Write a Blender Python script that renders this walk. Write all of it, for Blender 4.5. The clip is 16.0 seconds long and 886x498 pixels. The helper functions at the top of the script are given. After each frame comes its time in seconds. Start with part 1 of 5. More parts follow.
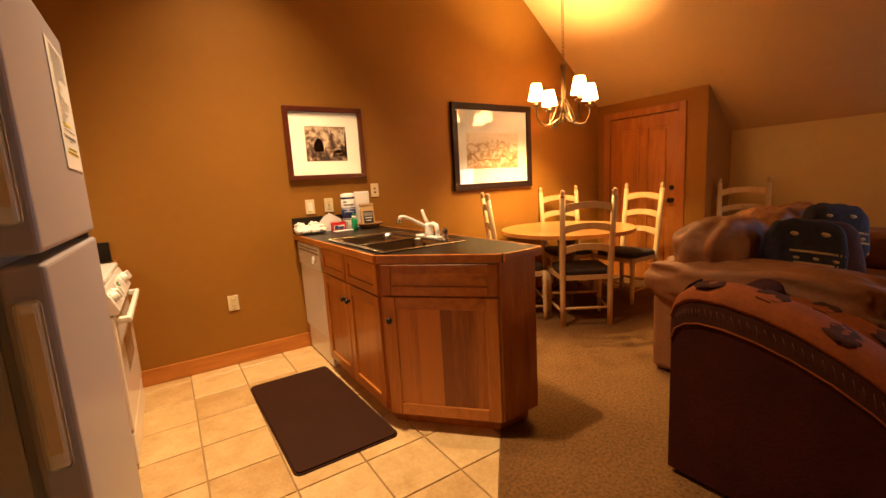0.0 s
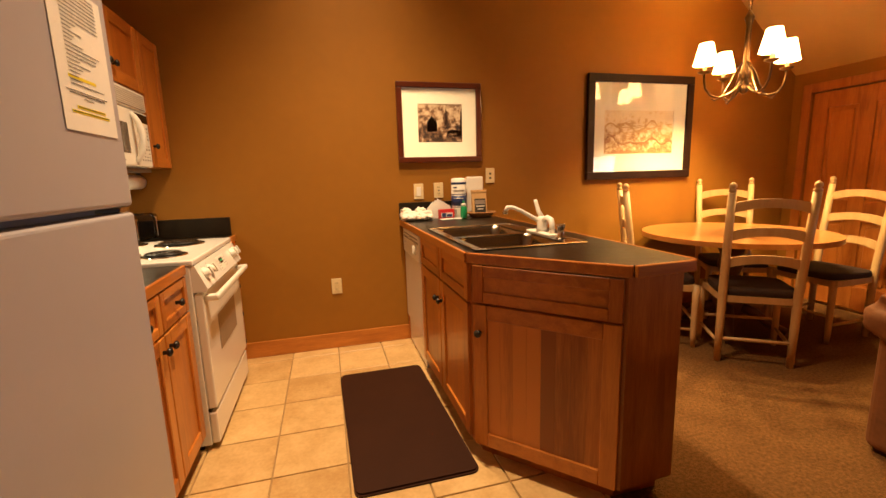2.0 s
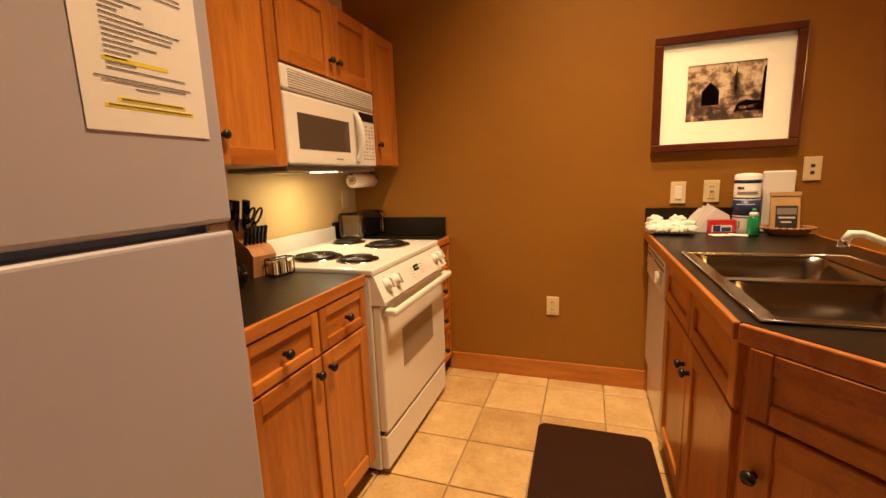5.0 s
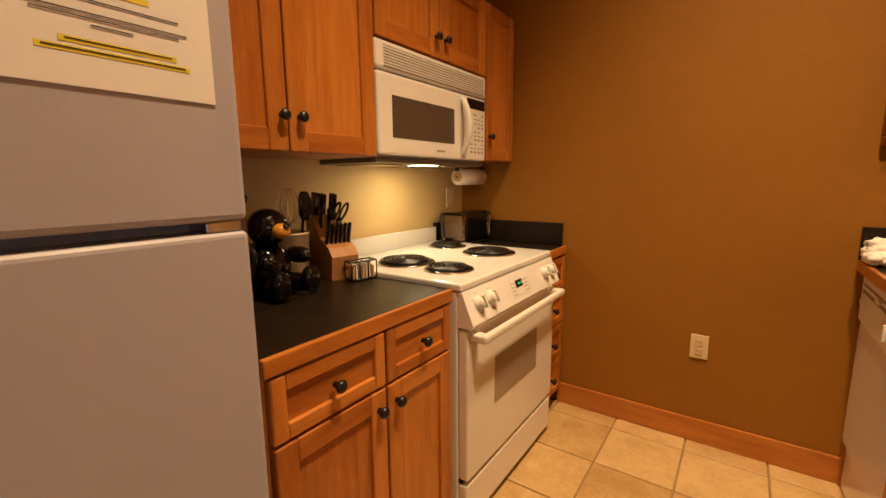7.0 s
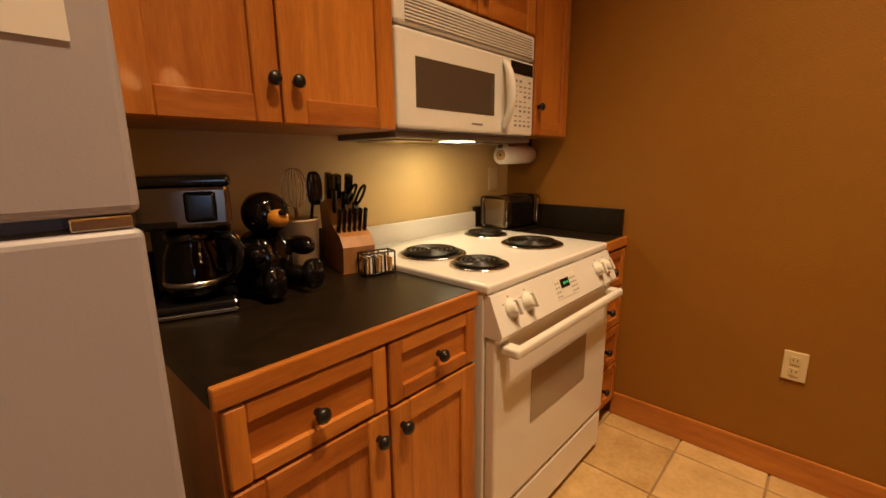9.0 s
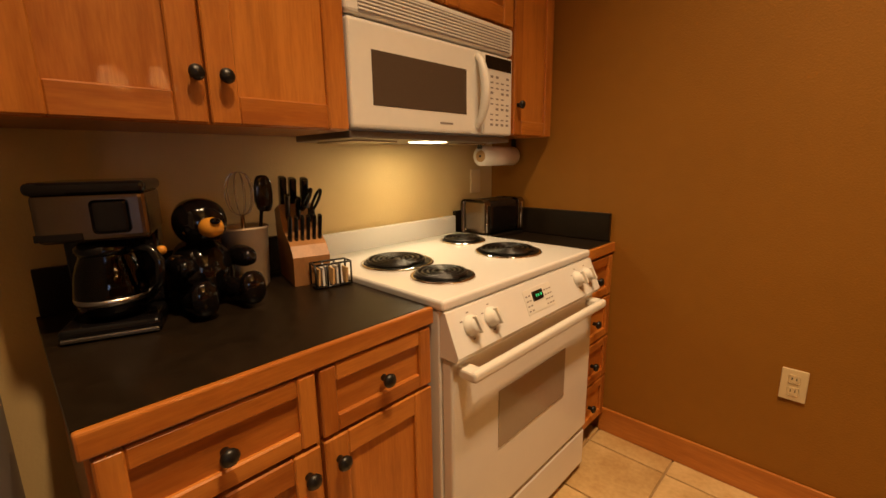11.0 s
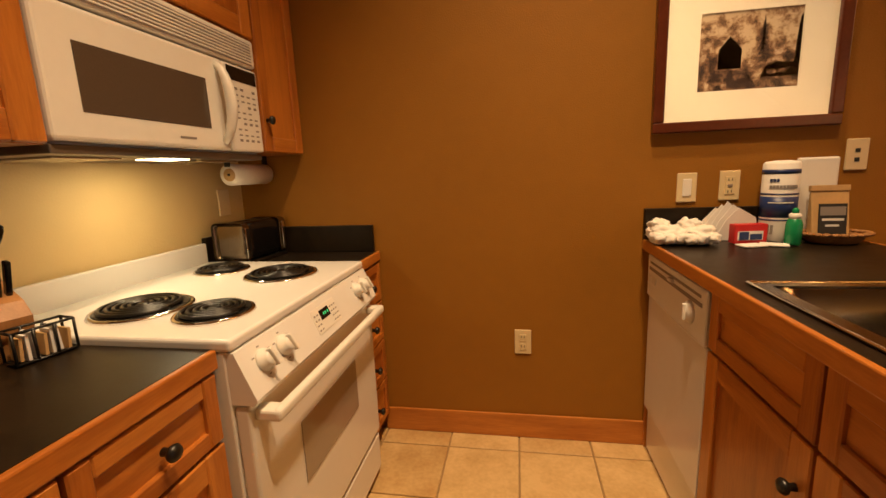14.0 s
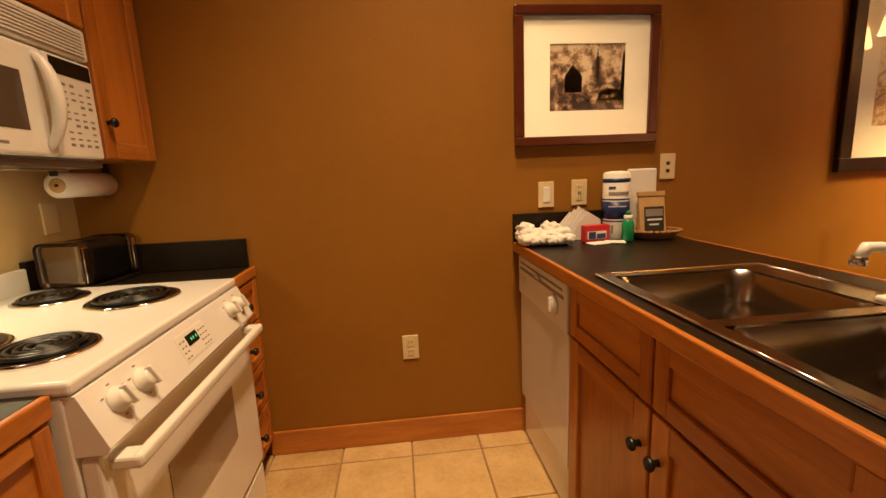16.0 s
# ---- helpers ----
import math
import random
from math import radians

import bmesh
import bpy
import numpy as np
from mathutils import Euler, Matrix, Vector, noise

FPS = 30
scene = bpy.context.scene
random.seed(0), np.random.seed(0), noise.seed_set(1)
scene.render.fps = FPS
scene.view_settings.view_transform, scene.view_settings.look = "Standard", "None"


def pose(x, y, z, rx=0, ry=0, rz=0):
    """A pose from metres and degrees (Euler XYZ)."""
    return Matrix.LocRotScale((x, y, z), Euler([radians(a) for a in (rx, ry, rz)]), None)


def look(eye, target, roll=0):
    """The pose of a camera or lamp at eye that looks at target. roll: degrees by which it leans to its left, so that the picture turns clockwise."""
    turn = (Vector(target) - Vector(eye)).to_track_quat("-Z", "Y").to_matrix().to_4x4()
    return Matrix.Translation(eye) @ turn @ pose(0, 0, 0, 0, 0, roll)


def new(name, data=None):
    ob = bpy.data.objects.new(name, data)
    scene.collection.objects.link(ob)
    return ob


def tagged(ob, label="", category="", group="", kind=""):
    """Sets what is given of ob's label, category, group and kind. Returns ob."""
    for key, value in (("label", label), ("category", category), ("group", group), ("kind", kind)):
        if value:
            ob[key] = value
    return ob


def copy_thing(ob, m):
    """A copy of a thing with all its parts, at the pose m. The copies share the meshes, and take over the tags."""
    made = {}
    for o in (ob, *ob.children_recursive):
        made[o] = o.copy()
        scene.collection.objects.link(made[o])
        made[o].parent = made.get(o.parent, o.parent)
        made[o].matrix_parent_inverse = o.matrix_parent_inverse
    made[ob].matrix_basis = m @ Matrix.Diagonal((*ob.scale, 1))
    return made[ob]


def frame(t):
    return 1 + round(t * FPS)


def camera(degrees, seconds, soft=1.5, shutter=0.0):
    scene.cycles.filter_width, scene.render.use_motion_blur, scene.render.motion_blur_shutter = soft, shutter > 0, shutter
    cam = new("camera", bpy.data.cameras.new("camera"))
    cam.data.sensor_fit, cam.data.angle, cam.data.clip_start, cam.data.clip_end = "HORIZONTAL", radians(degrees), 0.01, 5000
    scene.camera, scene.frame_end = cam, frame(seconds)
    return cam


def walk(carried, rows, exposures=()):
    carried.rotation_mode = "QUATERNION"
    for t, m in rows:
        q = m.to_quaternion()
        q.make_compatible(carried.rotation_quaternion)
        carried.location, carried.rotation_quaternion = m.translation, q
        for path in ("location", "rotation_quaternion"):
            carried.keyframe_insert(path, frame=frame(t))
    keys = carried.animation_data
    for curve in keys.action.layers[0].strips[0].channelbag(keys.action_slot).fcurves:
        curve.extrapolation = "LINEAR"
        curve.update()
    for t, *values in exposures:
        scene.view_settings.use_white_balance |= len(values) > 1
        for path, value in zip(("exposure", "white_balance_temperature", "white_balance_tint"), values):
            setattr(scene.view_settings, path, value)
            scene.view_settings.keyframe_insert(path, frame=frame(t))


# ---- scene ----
cam = camera(92.5, 16.0)
PATH = [
    (0, (0.29, 0.178, 1.243), (1.362, 1.838, 0.936), -3.3),
    (0.5, (0.338, 0.244, 1.243), (1.331, 1.95, 0.919), -3.2),
    (1, (0.424, 0.325, 1.236), (1.245, 2.12, 0.915), -2.8),
    (1.5, (0.528, 0.411, 1.227), (1.183, 2.272, 0.901), -1.7),
    (2, (0.585, 0.48, 1.214), (1.101, 2.383, 0.881), -1.7),
    (2.5, (0.611, 0.566, 1.217), (1.013, 2.496, 0.882), -2.3),
    (3, (0.669, 0.704, 1.212), (0.837, 2.672, 0.896), -2.8),
    (3.5, (0.687, 0.83, 1.218), (0.709, 2.803, 0.891), -2.1),
    (4, (0.697, 0.915, 1.236), (0.542, 2.88, 0.898), -2.3),
    (4.5, (0.73, 0.988, 1.212), (0.321, 2.921, 0.897), -1.2),
    (5, (0.798, 1.044, 1.24), (0.156, 2.909, 0.906), -2.1),
    (7.5, (0.681, 1.438, 1.217), (-0.502, 3.016, 0.88), -0.1),
    (8, (0.65, 1.491, 1.214), (-0.561, 3.036, 0.832), -0.5),
    (10.3, (0.657, 1.74, 1.222), (-0.787, 3.065, 0.823), -0.3),
    (10.5, (0.663, 1.752, 1.222), (-0.769, 3.09, 0.823), -0.6),
    (11, (0.675, 1.778, 1.22), (-0.685, 3.188, 0.814), -0.9),
    (11.5, (0.684, 1.791, 1.224), (-0.578, 3.291, 0.828), -1.0),
    (12, (0.655, 1.794, 1.225), (-0.466, 3.404, 0.836), -1.4),
    (12.5, (0.621, 1.784, 1.227), (-0.32, 3.509, 0.852), -2.2),
    (13, (0.594, 1.764, 1.221), (-0.144, 3.588, 0.861), -2.5),
    (13.5, (0.588, 1.74, 1.217), (0.045, 3.63, 0.852), -3.0),
    (14, (0.597, 1.732, 1.218), (0.252, 3.668, 0.858), -2.4),
    (14.5, (0.598, 1.731, 1.221), (0.389, 3.691, 0.883), -2.3),
    (15, (0.599, 1.732, 1.222), (0.524, 3.702, 0.89), -2.2),
    (15.5, (0.599, 1.725, 1.218), (0.652, 3.697, 0.886), -2.5),
    (16, (0.597, 1.715, 1.22), (0.797, 3.675, 0.877), -2.4),
]
walk(cam, [(t, look(eye, target, roll)) for t, eye, target, roll in PATH],
     exposures=[(0, 0.3), (2, 0.15), (5, 0.0), (8, -0.42), (10.5, -0.56), (12, -0.54), (14, -0.42), (16, -0.4)])

# ---- world and lights ----
world = bpy.data.worlds.new("night_room")
scene.world = world
world.use_nodes = True
world.node_tree.nodes["Background"].inputs[0].default_value = (0.9, 0.7, 0.5, 1)
world.node_tree.nodes["Background"].inputs[1].default_value = 0.002

WARM = (1.0, 0.66, 0.355)
AMBER = (1.0, 0.645, 0.27)
LEFT, BACK, DOORX, KNEE, FRONT = -0.64, 3.5, 4.73, 5.23, -2.6
FLOOR = 0.02                         # the tiles' bed
BULB = 84.0                          # watts of each chandelier bulb


def lamp(name, kind, where, watts, size=0.05, colour=WARM, target=None, cone=60, blend=0.6):
    data = bpy.data.lights.new(name, kind)
    data.energy, data.color = watts, colour
    if kind == "AREA":
        data.shape, data.size = "DISK", size
    else:
        data.shadow_soft_size = size
    if kind == "SPOT":
        data.spot_size, data.spot_blend = radians(cone), blend
    ob = new(name, data)
    ob.matrix_world = look(where, target) if target else Matrix.Translation(where)
    return ob


CH = Vector((3.3, 2.78, 0))          # chandelier's axis
lamp("kitchen_ceiling_light", "SPOT", (0.95, 2.05, 3.6), 440, 0.06, target=(0.85, 2.2, 0), cone=90, blend=0.9)
lamp("sink_ceiling_light", "SPOT", (0.8, 2.75, 3.5), 225, 0.05, target=(0.8, 2.95, 0), cone=84, blend=1.0)
lamp("living_room_light", "POINT", (4.6, -2.1, 1.4), 40, 0.12, AMBER)
lamp("hood_light", "AREA", (-0.42, 2.84, 1.283), 2.6, 0.10, (1.0, 0.78, 0.44), (-0.46, 2.84, 0))

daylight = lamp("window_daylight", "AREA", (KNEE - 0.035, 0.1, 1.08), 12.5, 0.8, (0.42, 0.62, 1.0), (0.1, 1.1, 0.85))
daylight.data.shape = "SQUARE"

# ---- materials ----


def material(name, base=(0.5, 0.5, 0.5), rough=0.5, metal=0.0, vary=0.0, scale=8.0, bump=0.0, bump_scale=60.0,
             second=None, stretch=(1, 1, 1), spec=0.5, coat=0.0, island=0.0, rough_vary=0.0, piece=0.0):
    """Base colour with broad and fine variation, relief, and optional change from island to island or piece to piece."""
    m = bpy.data.materials.new(name)
    m.use_nodes = True
    n, l = m.node_tree.nodes, m.node_tree.links
    b = n["Principled BSDF"]
    b.inputs["Base Color"].default_value = (*base, 1)
    b.inputs["Roughness"].default_value, b.inputs["Metallic"].default_value = rough, metal
    b.inputs["Specular IOR Level"].default_value = spec
    b.inputs["Coat Weight"].default_value = coat
    co = n.new("ShaderNodeTexCoord")
    mp = n.new("ShaderNodeMapping")
    mp.inputs["Scale"].default_value = stretch
    l.new(co.outputs["Object"], mp.inputs["Vector"])
    if piece:
        info, jump = n.new("ShaderNodeObjectInfo"), n.new("ShaderNodeVectorMath")
        jump.operation = "MULTIPLY_ADD"
        jump.inputs[1].default_value = (17, 23, 11)
        l.new(info.outputs["Random"], jump.inputs[0]), l.new(co.outputs["Object"], jump.inputs[2])
        l.new(jump.outputs[0], mp.inputs["Vector"])
    if vary or second:
        big = n.new("ShaderNodeTexNoise")
        big.inputs["Scale"].default_value, big.inputs["Detail"].default_value = scale, 6
        l.new(mp.outputs[0], big.inputs["Vector"])
        fine = n.new("ShaderNodeTexNoise")
        fine.inputs["Scale"].default_value, fine.inputs["Detail"].default_value = scale * 7, 4
        l.new(mp.outputs[0], fine.inputs["Vector"])
        mix = n.new("ShaderNodeMix")
        mix.inputs[0].default_value = 0.35
        l.new(big.outputs[0], mix.inputs[2]), l.new(fine.outputs[0], mix.inputs[3])
        fac = mix.outputs[0]
        if island or piece:
            src = n.new("ShaderNodeNewGeometry").outputs["Random Per Island"] if island else n.new("ShaderNodeObjectInfo").outputs["Random"]
            shift = n.new("ShaderNodeMath")
            shift.operation = "MULTIPLY_ADD"
            l.new(src, shift.inputs[0])
            shift.inputs[1].default_value = island or piece
            l.new(fac, shift.inputs[2])
            back = n.new("ShaderNodeMath")
            back.operation = "SUBTRACT"
            l.new(shift.outputs[0], back.inputs[0])
            back.inputs[1].default_value = (island or piece) / 2
            fac = back.outputs[0]
        ramp = n.new("ShaderNodeValToRGB")
        ramp.color_ramp.elements[0].position, ramp.color_ramp.elements[1].position = 0.3, 0.7
        lo = second or tuple(c * (1 - vary) for c in base)
        hi = base if second else tuple(min(1, c * (1 + vary)) for c in base)
        ramp.color_ramp.elements[0].color, ramp.color_ramp.elements[1].color = (*lo, 1), (*hi, 1)
        l.new(fac, ramp.inputs[0]), l.new(ramp.outputs[0], b.inputs["Base Color"])
        if rough_vary:
            rv = n.new("ShaderNodeMapRange")
            rv.inputs[3].default_value, rv.inputs[4].default_value = rough - rough_vary, rough + rough_vary
            l.new(big.outputs[0], rv.inputs[0]), l.new(rv.outputs[0], b.inputs["Roughness"])
    if bump:
        tex = n.new("ShaderNodeTexNoise")
        tex.inputs["Scale"].default_value, tex.inputs["Detail"].default_value = bump_scale, 5
        l.new(mp.outputs[0], tex.inputs["Vector"])
        bp = n.new("ShaderNodeBump")
        bp.inputs["Strength"].default_value, bp.inputs["Distance"].default_value = bump, 0.01
        l.new(tex.outputs[0], bp.inputs["Height"]), l.new(bp.outputs[0], b.inputs["Normal"])
    return m


def add_knots(m, dark, amount):
    """Dark heartwood streaks and knots over a wood."""
    n, l = m.node_tree.nodes, m.node_tree.links
    b = n["Principled BSDF"]
    src = b.inputs["Base Color"].links[0].from_socket
    mp = [x for x in n if x.type == "MAPPING"][0]
    t = n.new("ShaderNodeTexNoise")
    t.inputs["Scale"].default_value, t.inputs["Detail"].default_value, t.inputs["Distortion"].default_value = 1.6, 3, 1.2
    l.new(mp.outputs[0], t.inputs["Vector"])
    r = n.new("ShaderNodeMapRange")
    r.inputs[1].default_value, r.inputs[2].default_value, r.inputs[4].default_value = 0.60, 0.74, amount
    l.new(t.outputs[0], r.inputs[0])
    mix = n.new("ShaderNodeMix")
    mix.data_type = "RGBA"
    mix.inputs[7].default_value = (*dark, 1)
    l.new(r.outputs[0], mix.inputs[0]), l.new(src, mix.inputs[6]), l.new(mix.outputs[2], b.inputs["Base Color"])


def glow(name, colour, strength):
    m = bpy.data.materials.new(name)
    m.use_nodes = True
    b = m.node_tree.nodes["Principled BSDF"]
    b.inputs["Base Color"].default_value = (*colour, 1)
    b.inputs["Emission Color"].default_value = (*colour, 1)
    b.inputs["Emission Strength"].default_value = strength
    return m


def glass(name, colour=(1, 1, 1), rough=0.02):
    m = bpy.data.materials.new(name)
    m.use_nodes = True
    b = m.node_tree.nodes["Principled BSDF"]
    b.inputs["Base Color"].default_value = (*colour, 1)
    b.inputs["Transmission Weight"].default_value, b.inputs["Roughness"].default_value = 1, rough
    b.inputs["IOR"].default_value = 1.45
    return m


M = {}
M["wall"] = material("brown_wall_paint", (0.295, 0.126, 0.0145), 0.6, vary=0.06, scale=2.0, spec=0.25, bump=0.12, bump_scale=170)
M["cream_wall"] = material("cream_wall_paint", (0.66, 0.49, 0.23), 0.65, vary=0.04, scale=2.0, bump=0.12, bump_scale=170)
M["ceiling"] = material("ceiling_paint", (0.56, 0.36, 0.14), 0.75, vary=0.04, scale=2.0, bump=0.2, bump_scale=120)
wood = dict(rough=0.34, vary=0.2, bump=0.05, bump_scale=40, coat=0.15, piece=0.3, rough_vary=0.06)
M["wood"] = material("hickory_upright_grain", (0.56, 0.208, 0.034), second=(0.33, 0.094, 0.012), scale=5, stretch=(6, 6, 0.6), **wood)
M["wood_y"] = material("hickory_level_grain", (0.56, 0.208, 0.034), second=(0.33, 0.094, 0.012), scale=5, stretch=(6, 0.6, 6), **wood)
M["wood_x"] = material("hickory_cross_grain", (0.56, 0.208, 0.034), second=(0.33, 0.094, 0.012), scale=5, stretch=(0.6, 6, 6), **wood)
M["plank"] = material("hickory_planks", (0.56, 0.20, 0.036), second=(0.25, 0.068, 0.010), rough=0.34, scale=4, stretch=(7, 7, 0.5), bump=0.05, bump_scale=40, coat=0.15, piece=0.9, vary=0.2)
for key in ("wood", "wood_x", "wood_y"):
    add_knots(M[key], (0.22, 0.06, 0.010), 0.7)
# near-black stands in for the shade under the left base cabinets
M["shadow_gap"] = material("toe_kick_shade", (0.03, 0.012, 0.005), 0.8, vary=0.2)
M["pine"] = material("knotty_pine", (0.50, 0.175, 0.03), second=(0.30, 0.08, 0.012), rough=0.38, scale=3.5, stretch=(5, 5, 0.6), bump=0.05, bump_scale=30, coat=0.1, island=0.3, vary=0.2)
add_knots(M["pine"], (0.16, 0.035, 0.006), 0.8)
M["table_wood"] = material("oiled_table_pine", (0.55, 0.25, 0.07), second=(0.38, 0.15, 0.035), rough=0.28, scale=4, stretch=(6, 0.8, 6), bump=0.03, bump_scale=30, coat=0.2, island=0.4, vary=0.2)
M["chair_wood"] = material("blond_chair_wood", (0.62, 0.42, 0.20), second=(0.50, 0.31, 0.13), rough=0.42, scale=5, stretch=(5, 5, 0.8), bump=0.04, bump_scale=40, vary=0.2, island=0.3)
M["dark_wood"] = material("dark_table_base", (0.10, 0.04, 0.015), 0.4, vary=0.3, scale=6, stretch=(5, 5, 0.7))
M["laminate"] = material("black_laminate", (0.013, 0.008, 0.004), 0.36, spec=0.28, vary=0.35, scale=30, bump=0.04, bump_scale=300, rough_vary=0.05)
M["tile"] = material("beige_floor_tile", (0.68, 0.48, 0.225), second=(0.45, 0.275, 0.105), rough=0.36, scale=9, bump=0.08, bump_scale=25, vary=0.2, piece=0.25, rough_vary=0.1)
M["grout"] = material("brown_grout", (0.36, 0.235, 0.105), 0.9, vary=0.25, scale=12, bump=0.3, bump_scale=200)
M["carpet"] = material("tan_carpet", (0.25, 0.122, 0.04), second=(0.09, 0.042, 0.013), rough=0.95, scale=70, bump=1.0, bump_scale=150, vary=0.2, spec=0.1)
M["white"] = material("white_enamel", (0.80, 0.79, 0.76), 0.22, vary=0.02, scale=3, coat=0.3)
M["white_plastic"] = material("white_plastic", (0.78, 0.76, 0.70), 0.35, vary=0.03, scale=6)
M["almond"] = material("almond_plastic", (0.72, 0.58, 0.34), 0.35, vary=0.03, scale=9)
# white doors greyed and cooled: dim daylight is put into the colour
M["fridge"] = material("dimmed_textured_enamel", (0.40, 0.385, 0.43), 0.36, vary=0.02, scale=4, bump=0.045, bump_scale=420)
# white sides, darker than the doors because shade is put into the colour
M["fridge_side"] = material("shaded_fridge_side", (0.36, 0.33, 0.30), 0.5, vary=0.05, scale=4, bump=0.1, bump_scale=400)
# grey lightened and blued: daylight in the door gap is painted in
M["gasket"] = material("daylit_gasket", (0.26, 0.28, 0.34), 0.6, vary=0.1)
M["black"] = material("black_plastic", (0.006, 0.005, 0.005), 0.13, vary=0.2, scale=12)
M["black_matt"] = material("black_matt_metal", (0.008, 0.007, 0.006), 0.36, vary=0.2, scale=20)
M["coil"] = material("burner_coil", (0.007, 0.006, 0.005), 0.32, vary=0.3, scale=40)
M["chrome"] = material("chrome", (0.75, 0.73, 0.70), 0.08, 1.0, vary=0.03)
M["steel"] = material("brushed_steel", (0.56, 0.53, 0.48), 0.26, 1.0, vary=0.06, scale=4, stretch=(1, 14, 1), bump=0.03, bump_scale=80)
# two darkened copies of the steel, with shade and dark reflections in their colour
M["dark_steel"] = material("shaded_steel", (0.20, 0.17, 0.14), 0.3, 1.0, vary=0.1, scale=5)
M["steel_head"] = material("shaded_head_steel", (0.24, 0.19, 0.14), 0.24, 1.0, vary=0.1, scale=5)
M["sink_steel"] = material("sink_steel", (0.34, 0.30, 0.25), 0.21, 1.0, vary=0.05, scale=4, bump=0.03, bump_scale=40)
M["bronze"] = material("aged_brass", (0.17, 0.105, 0.05), 0.32, 1.0, vary=0.2, scale=20)
M["oven_glass"] = material("oven_window", (0.33, 0.27, 0.21), 0.10, vary=0.03, spec=0.6)
M["mw_glass"] = material("microwave_window", (0.085, 0.062, 0.045), 0.12, vary=0.08, scale=300)
M["hood_grey"] = material("hood_underside", (0.16, 0.14, 0.12), 0.35, 0.6, vary=0.1)
M["display"] = material("dark_display", (0.006, 0.006, 0.006), 0.12)
M["digits"] = glow("green_digits", (0.05, 0.9, 0.35), 0.25)
M["print"] = material("grey_print", (0.25, 0.22, 0.20), 0.6)
M["paper"] = material("white_paper", (0.80, 0.78, 0.74), 0.7, vary=0.02, scale=9)
M["marker"] = material("yellow_highlighter", (0.80, 0.66, 0.03), 0.7)
M["ink"] = material("black_ink", (0.025, 0.022, 0.02), 0.7)
M["frame_red"] = material("mahogany_frame", (0.105, 0.022, 0.008), 0.3, vary=0.3, scale=8, coat=0.3)
M["frame_dark"] = material("dark_walnut_frame", (0.022, 0.008, 0.004), 0.55, vary=0.3, scale=8, spec=0.2)
M["mat_board"] = material("cream_mat_board", (0.78, 0.72, 0.58), 0.55, vary=0.02)
M["leather"] = material("tan_leather", (0.25, 0.105, 0.042), 0.62, spec=0.3, vary=0.25, scale=7, bump=0.25, bump_scale=22, rough_vary=0.08)
M["suede"] = material("dark_red_suede", (0.042, 0.006, 0.002), 0.85, vary=0.3, scale=6, bump=0.2, bump_scale=90, spec=0.2)
M["rust"] = material("rust_weave", (0.21, 0.052, 0.010), 0.85, vary=0.25, scale=14, bump=0.3, bump_scale=200, spec=0.2)
M["dark_weave"] = material("dark_weave", (0.05, 0.014, 0.007), 0.9, vary=0.3, scale=20, bump=0.3, bump_scale=200, spec=0.2)
M["scroll"] = material("brown_scroll_thread", (0.10, 0.03, 0.012), 0.9, vary=0.3, scale=30)
M["navy"] = material("navy_weave", (0.035, 0.04, 0.075), 0.9, vary=0.3, scale=30, bump=0.4, bump_scale=250, spec=0.2)
M["cream_weave"] = material("cream_weave", (0.55, 0.45, 0.30), 0.9, vary=0.15, scale=30, bump=0.3, bump_scale=200, spec=0.2)
M["plum"] = material("plum_suede", (0.06, 0.022, 0.02), 0.85, vary=0.3, scale=8, bump=0.2, bump_scale=80, spec=0.2)
M["seat_dark"] = material("dark_seat_cushion", (0.03, 0.014, 0.009), 0.8, vary=0.3, scale=14, bump=0.2, bump_scale=100)
M["rubber"] = material("brown_rubber_mat", (0.032, 0.010, 0.004), 0.62, spec=0.16, vary=0.15, scale=8, bump=0.18, bump_scale=160)
M["block_wood"] = material("beech_block", (0.42, 0.20, 0.07), 0.42, vary=0.2, scale=6, stretch=(6, 6, 1), island=0.3)
M["bear"] = material("black_glazed_ceramic", (0.004, 0.003, 0.003), 0.09, vary=0.1)
M["amber"] = material("amber_glaze", (0.62, 0.27, 0.03), 0.25, vary=0.1)
M["stoneware"] = material("cream_stoneware", (0.55, 0.45, 0.32), 0.35, vary=0.1)
M["clear"] = glass("clear_glass")
M["dark_glass"] = glass("coffee_glass", (0.10, 0.07, 0.05))
M["picture_glass"] = glass("picture_glass", (1, 1, 1), 0.0)
M["cloth"] = material("white_cloth", (0.78, 0.74, 0.68), 0.9, vary=0.06, scale=20, bump=0.3, bump_scale=120, spec=0.2)
M["red"] = material("red_card", (0.55, 0.02, 0.02), 0.4, vary=0.1)
M["blue"] = material("blue_print", (0.01, 0.028, 0.12), 0.4, vary=0.1)
M["green"] = material("green_plastic", (0.01, 0.24, 0.09), 0.25, vary=0.1)
M["kraft"] = material("kraft_paper", (0.50, 0.31, 0.13), 0.7, vary=0.12, scale=12)
M["wicker"] = material("wicker", (0.30, 0.14, 0.045), 0.6, vary=0.35, scale=40, bump=0.4, bump_scale=100)
M["lamp_shade"] = glow("lit_fabric_shade", (1.0, 0.66, 0.28), 15.0)
M["hood_lens"] = glow("hood_lens", (1.0, 0.78, 0.44), 12.0)
M["white_print"] = material("white_print", (0.7, 0.7, 0.68), 0.5)


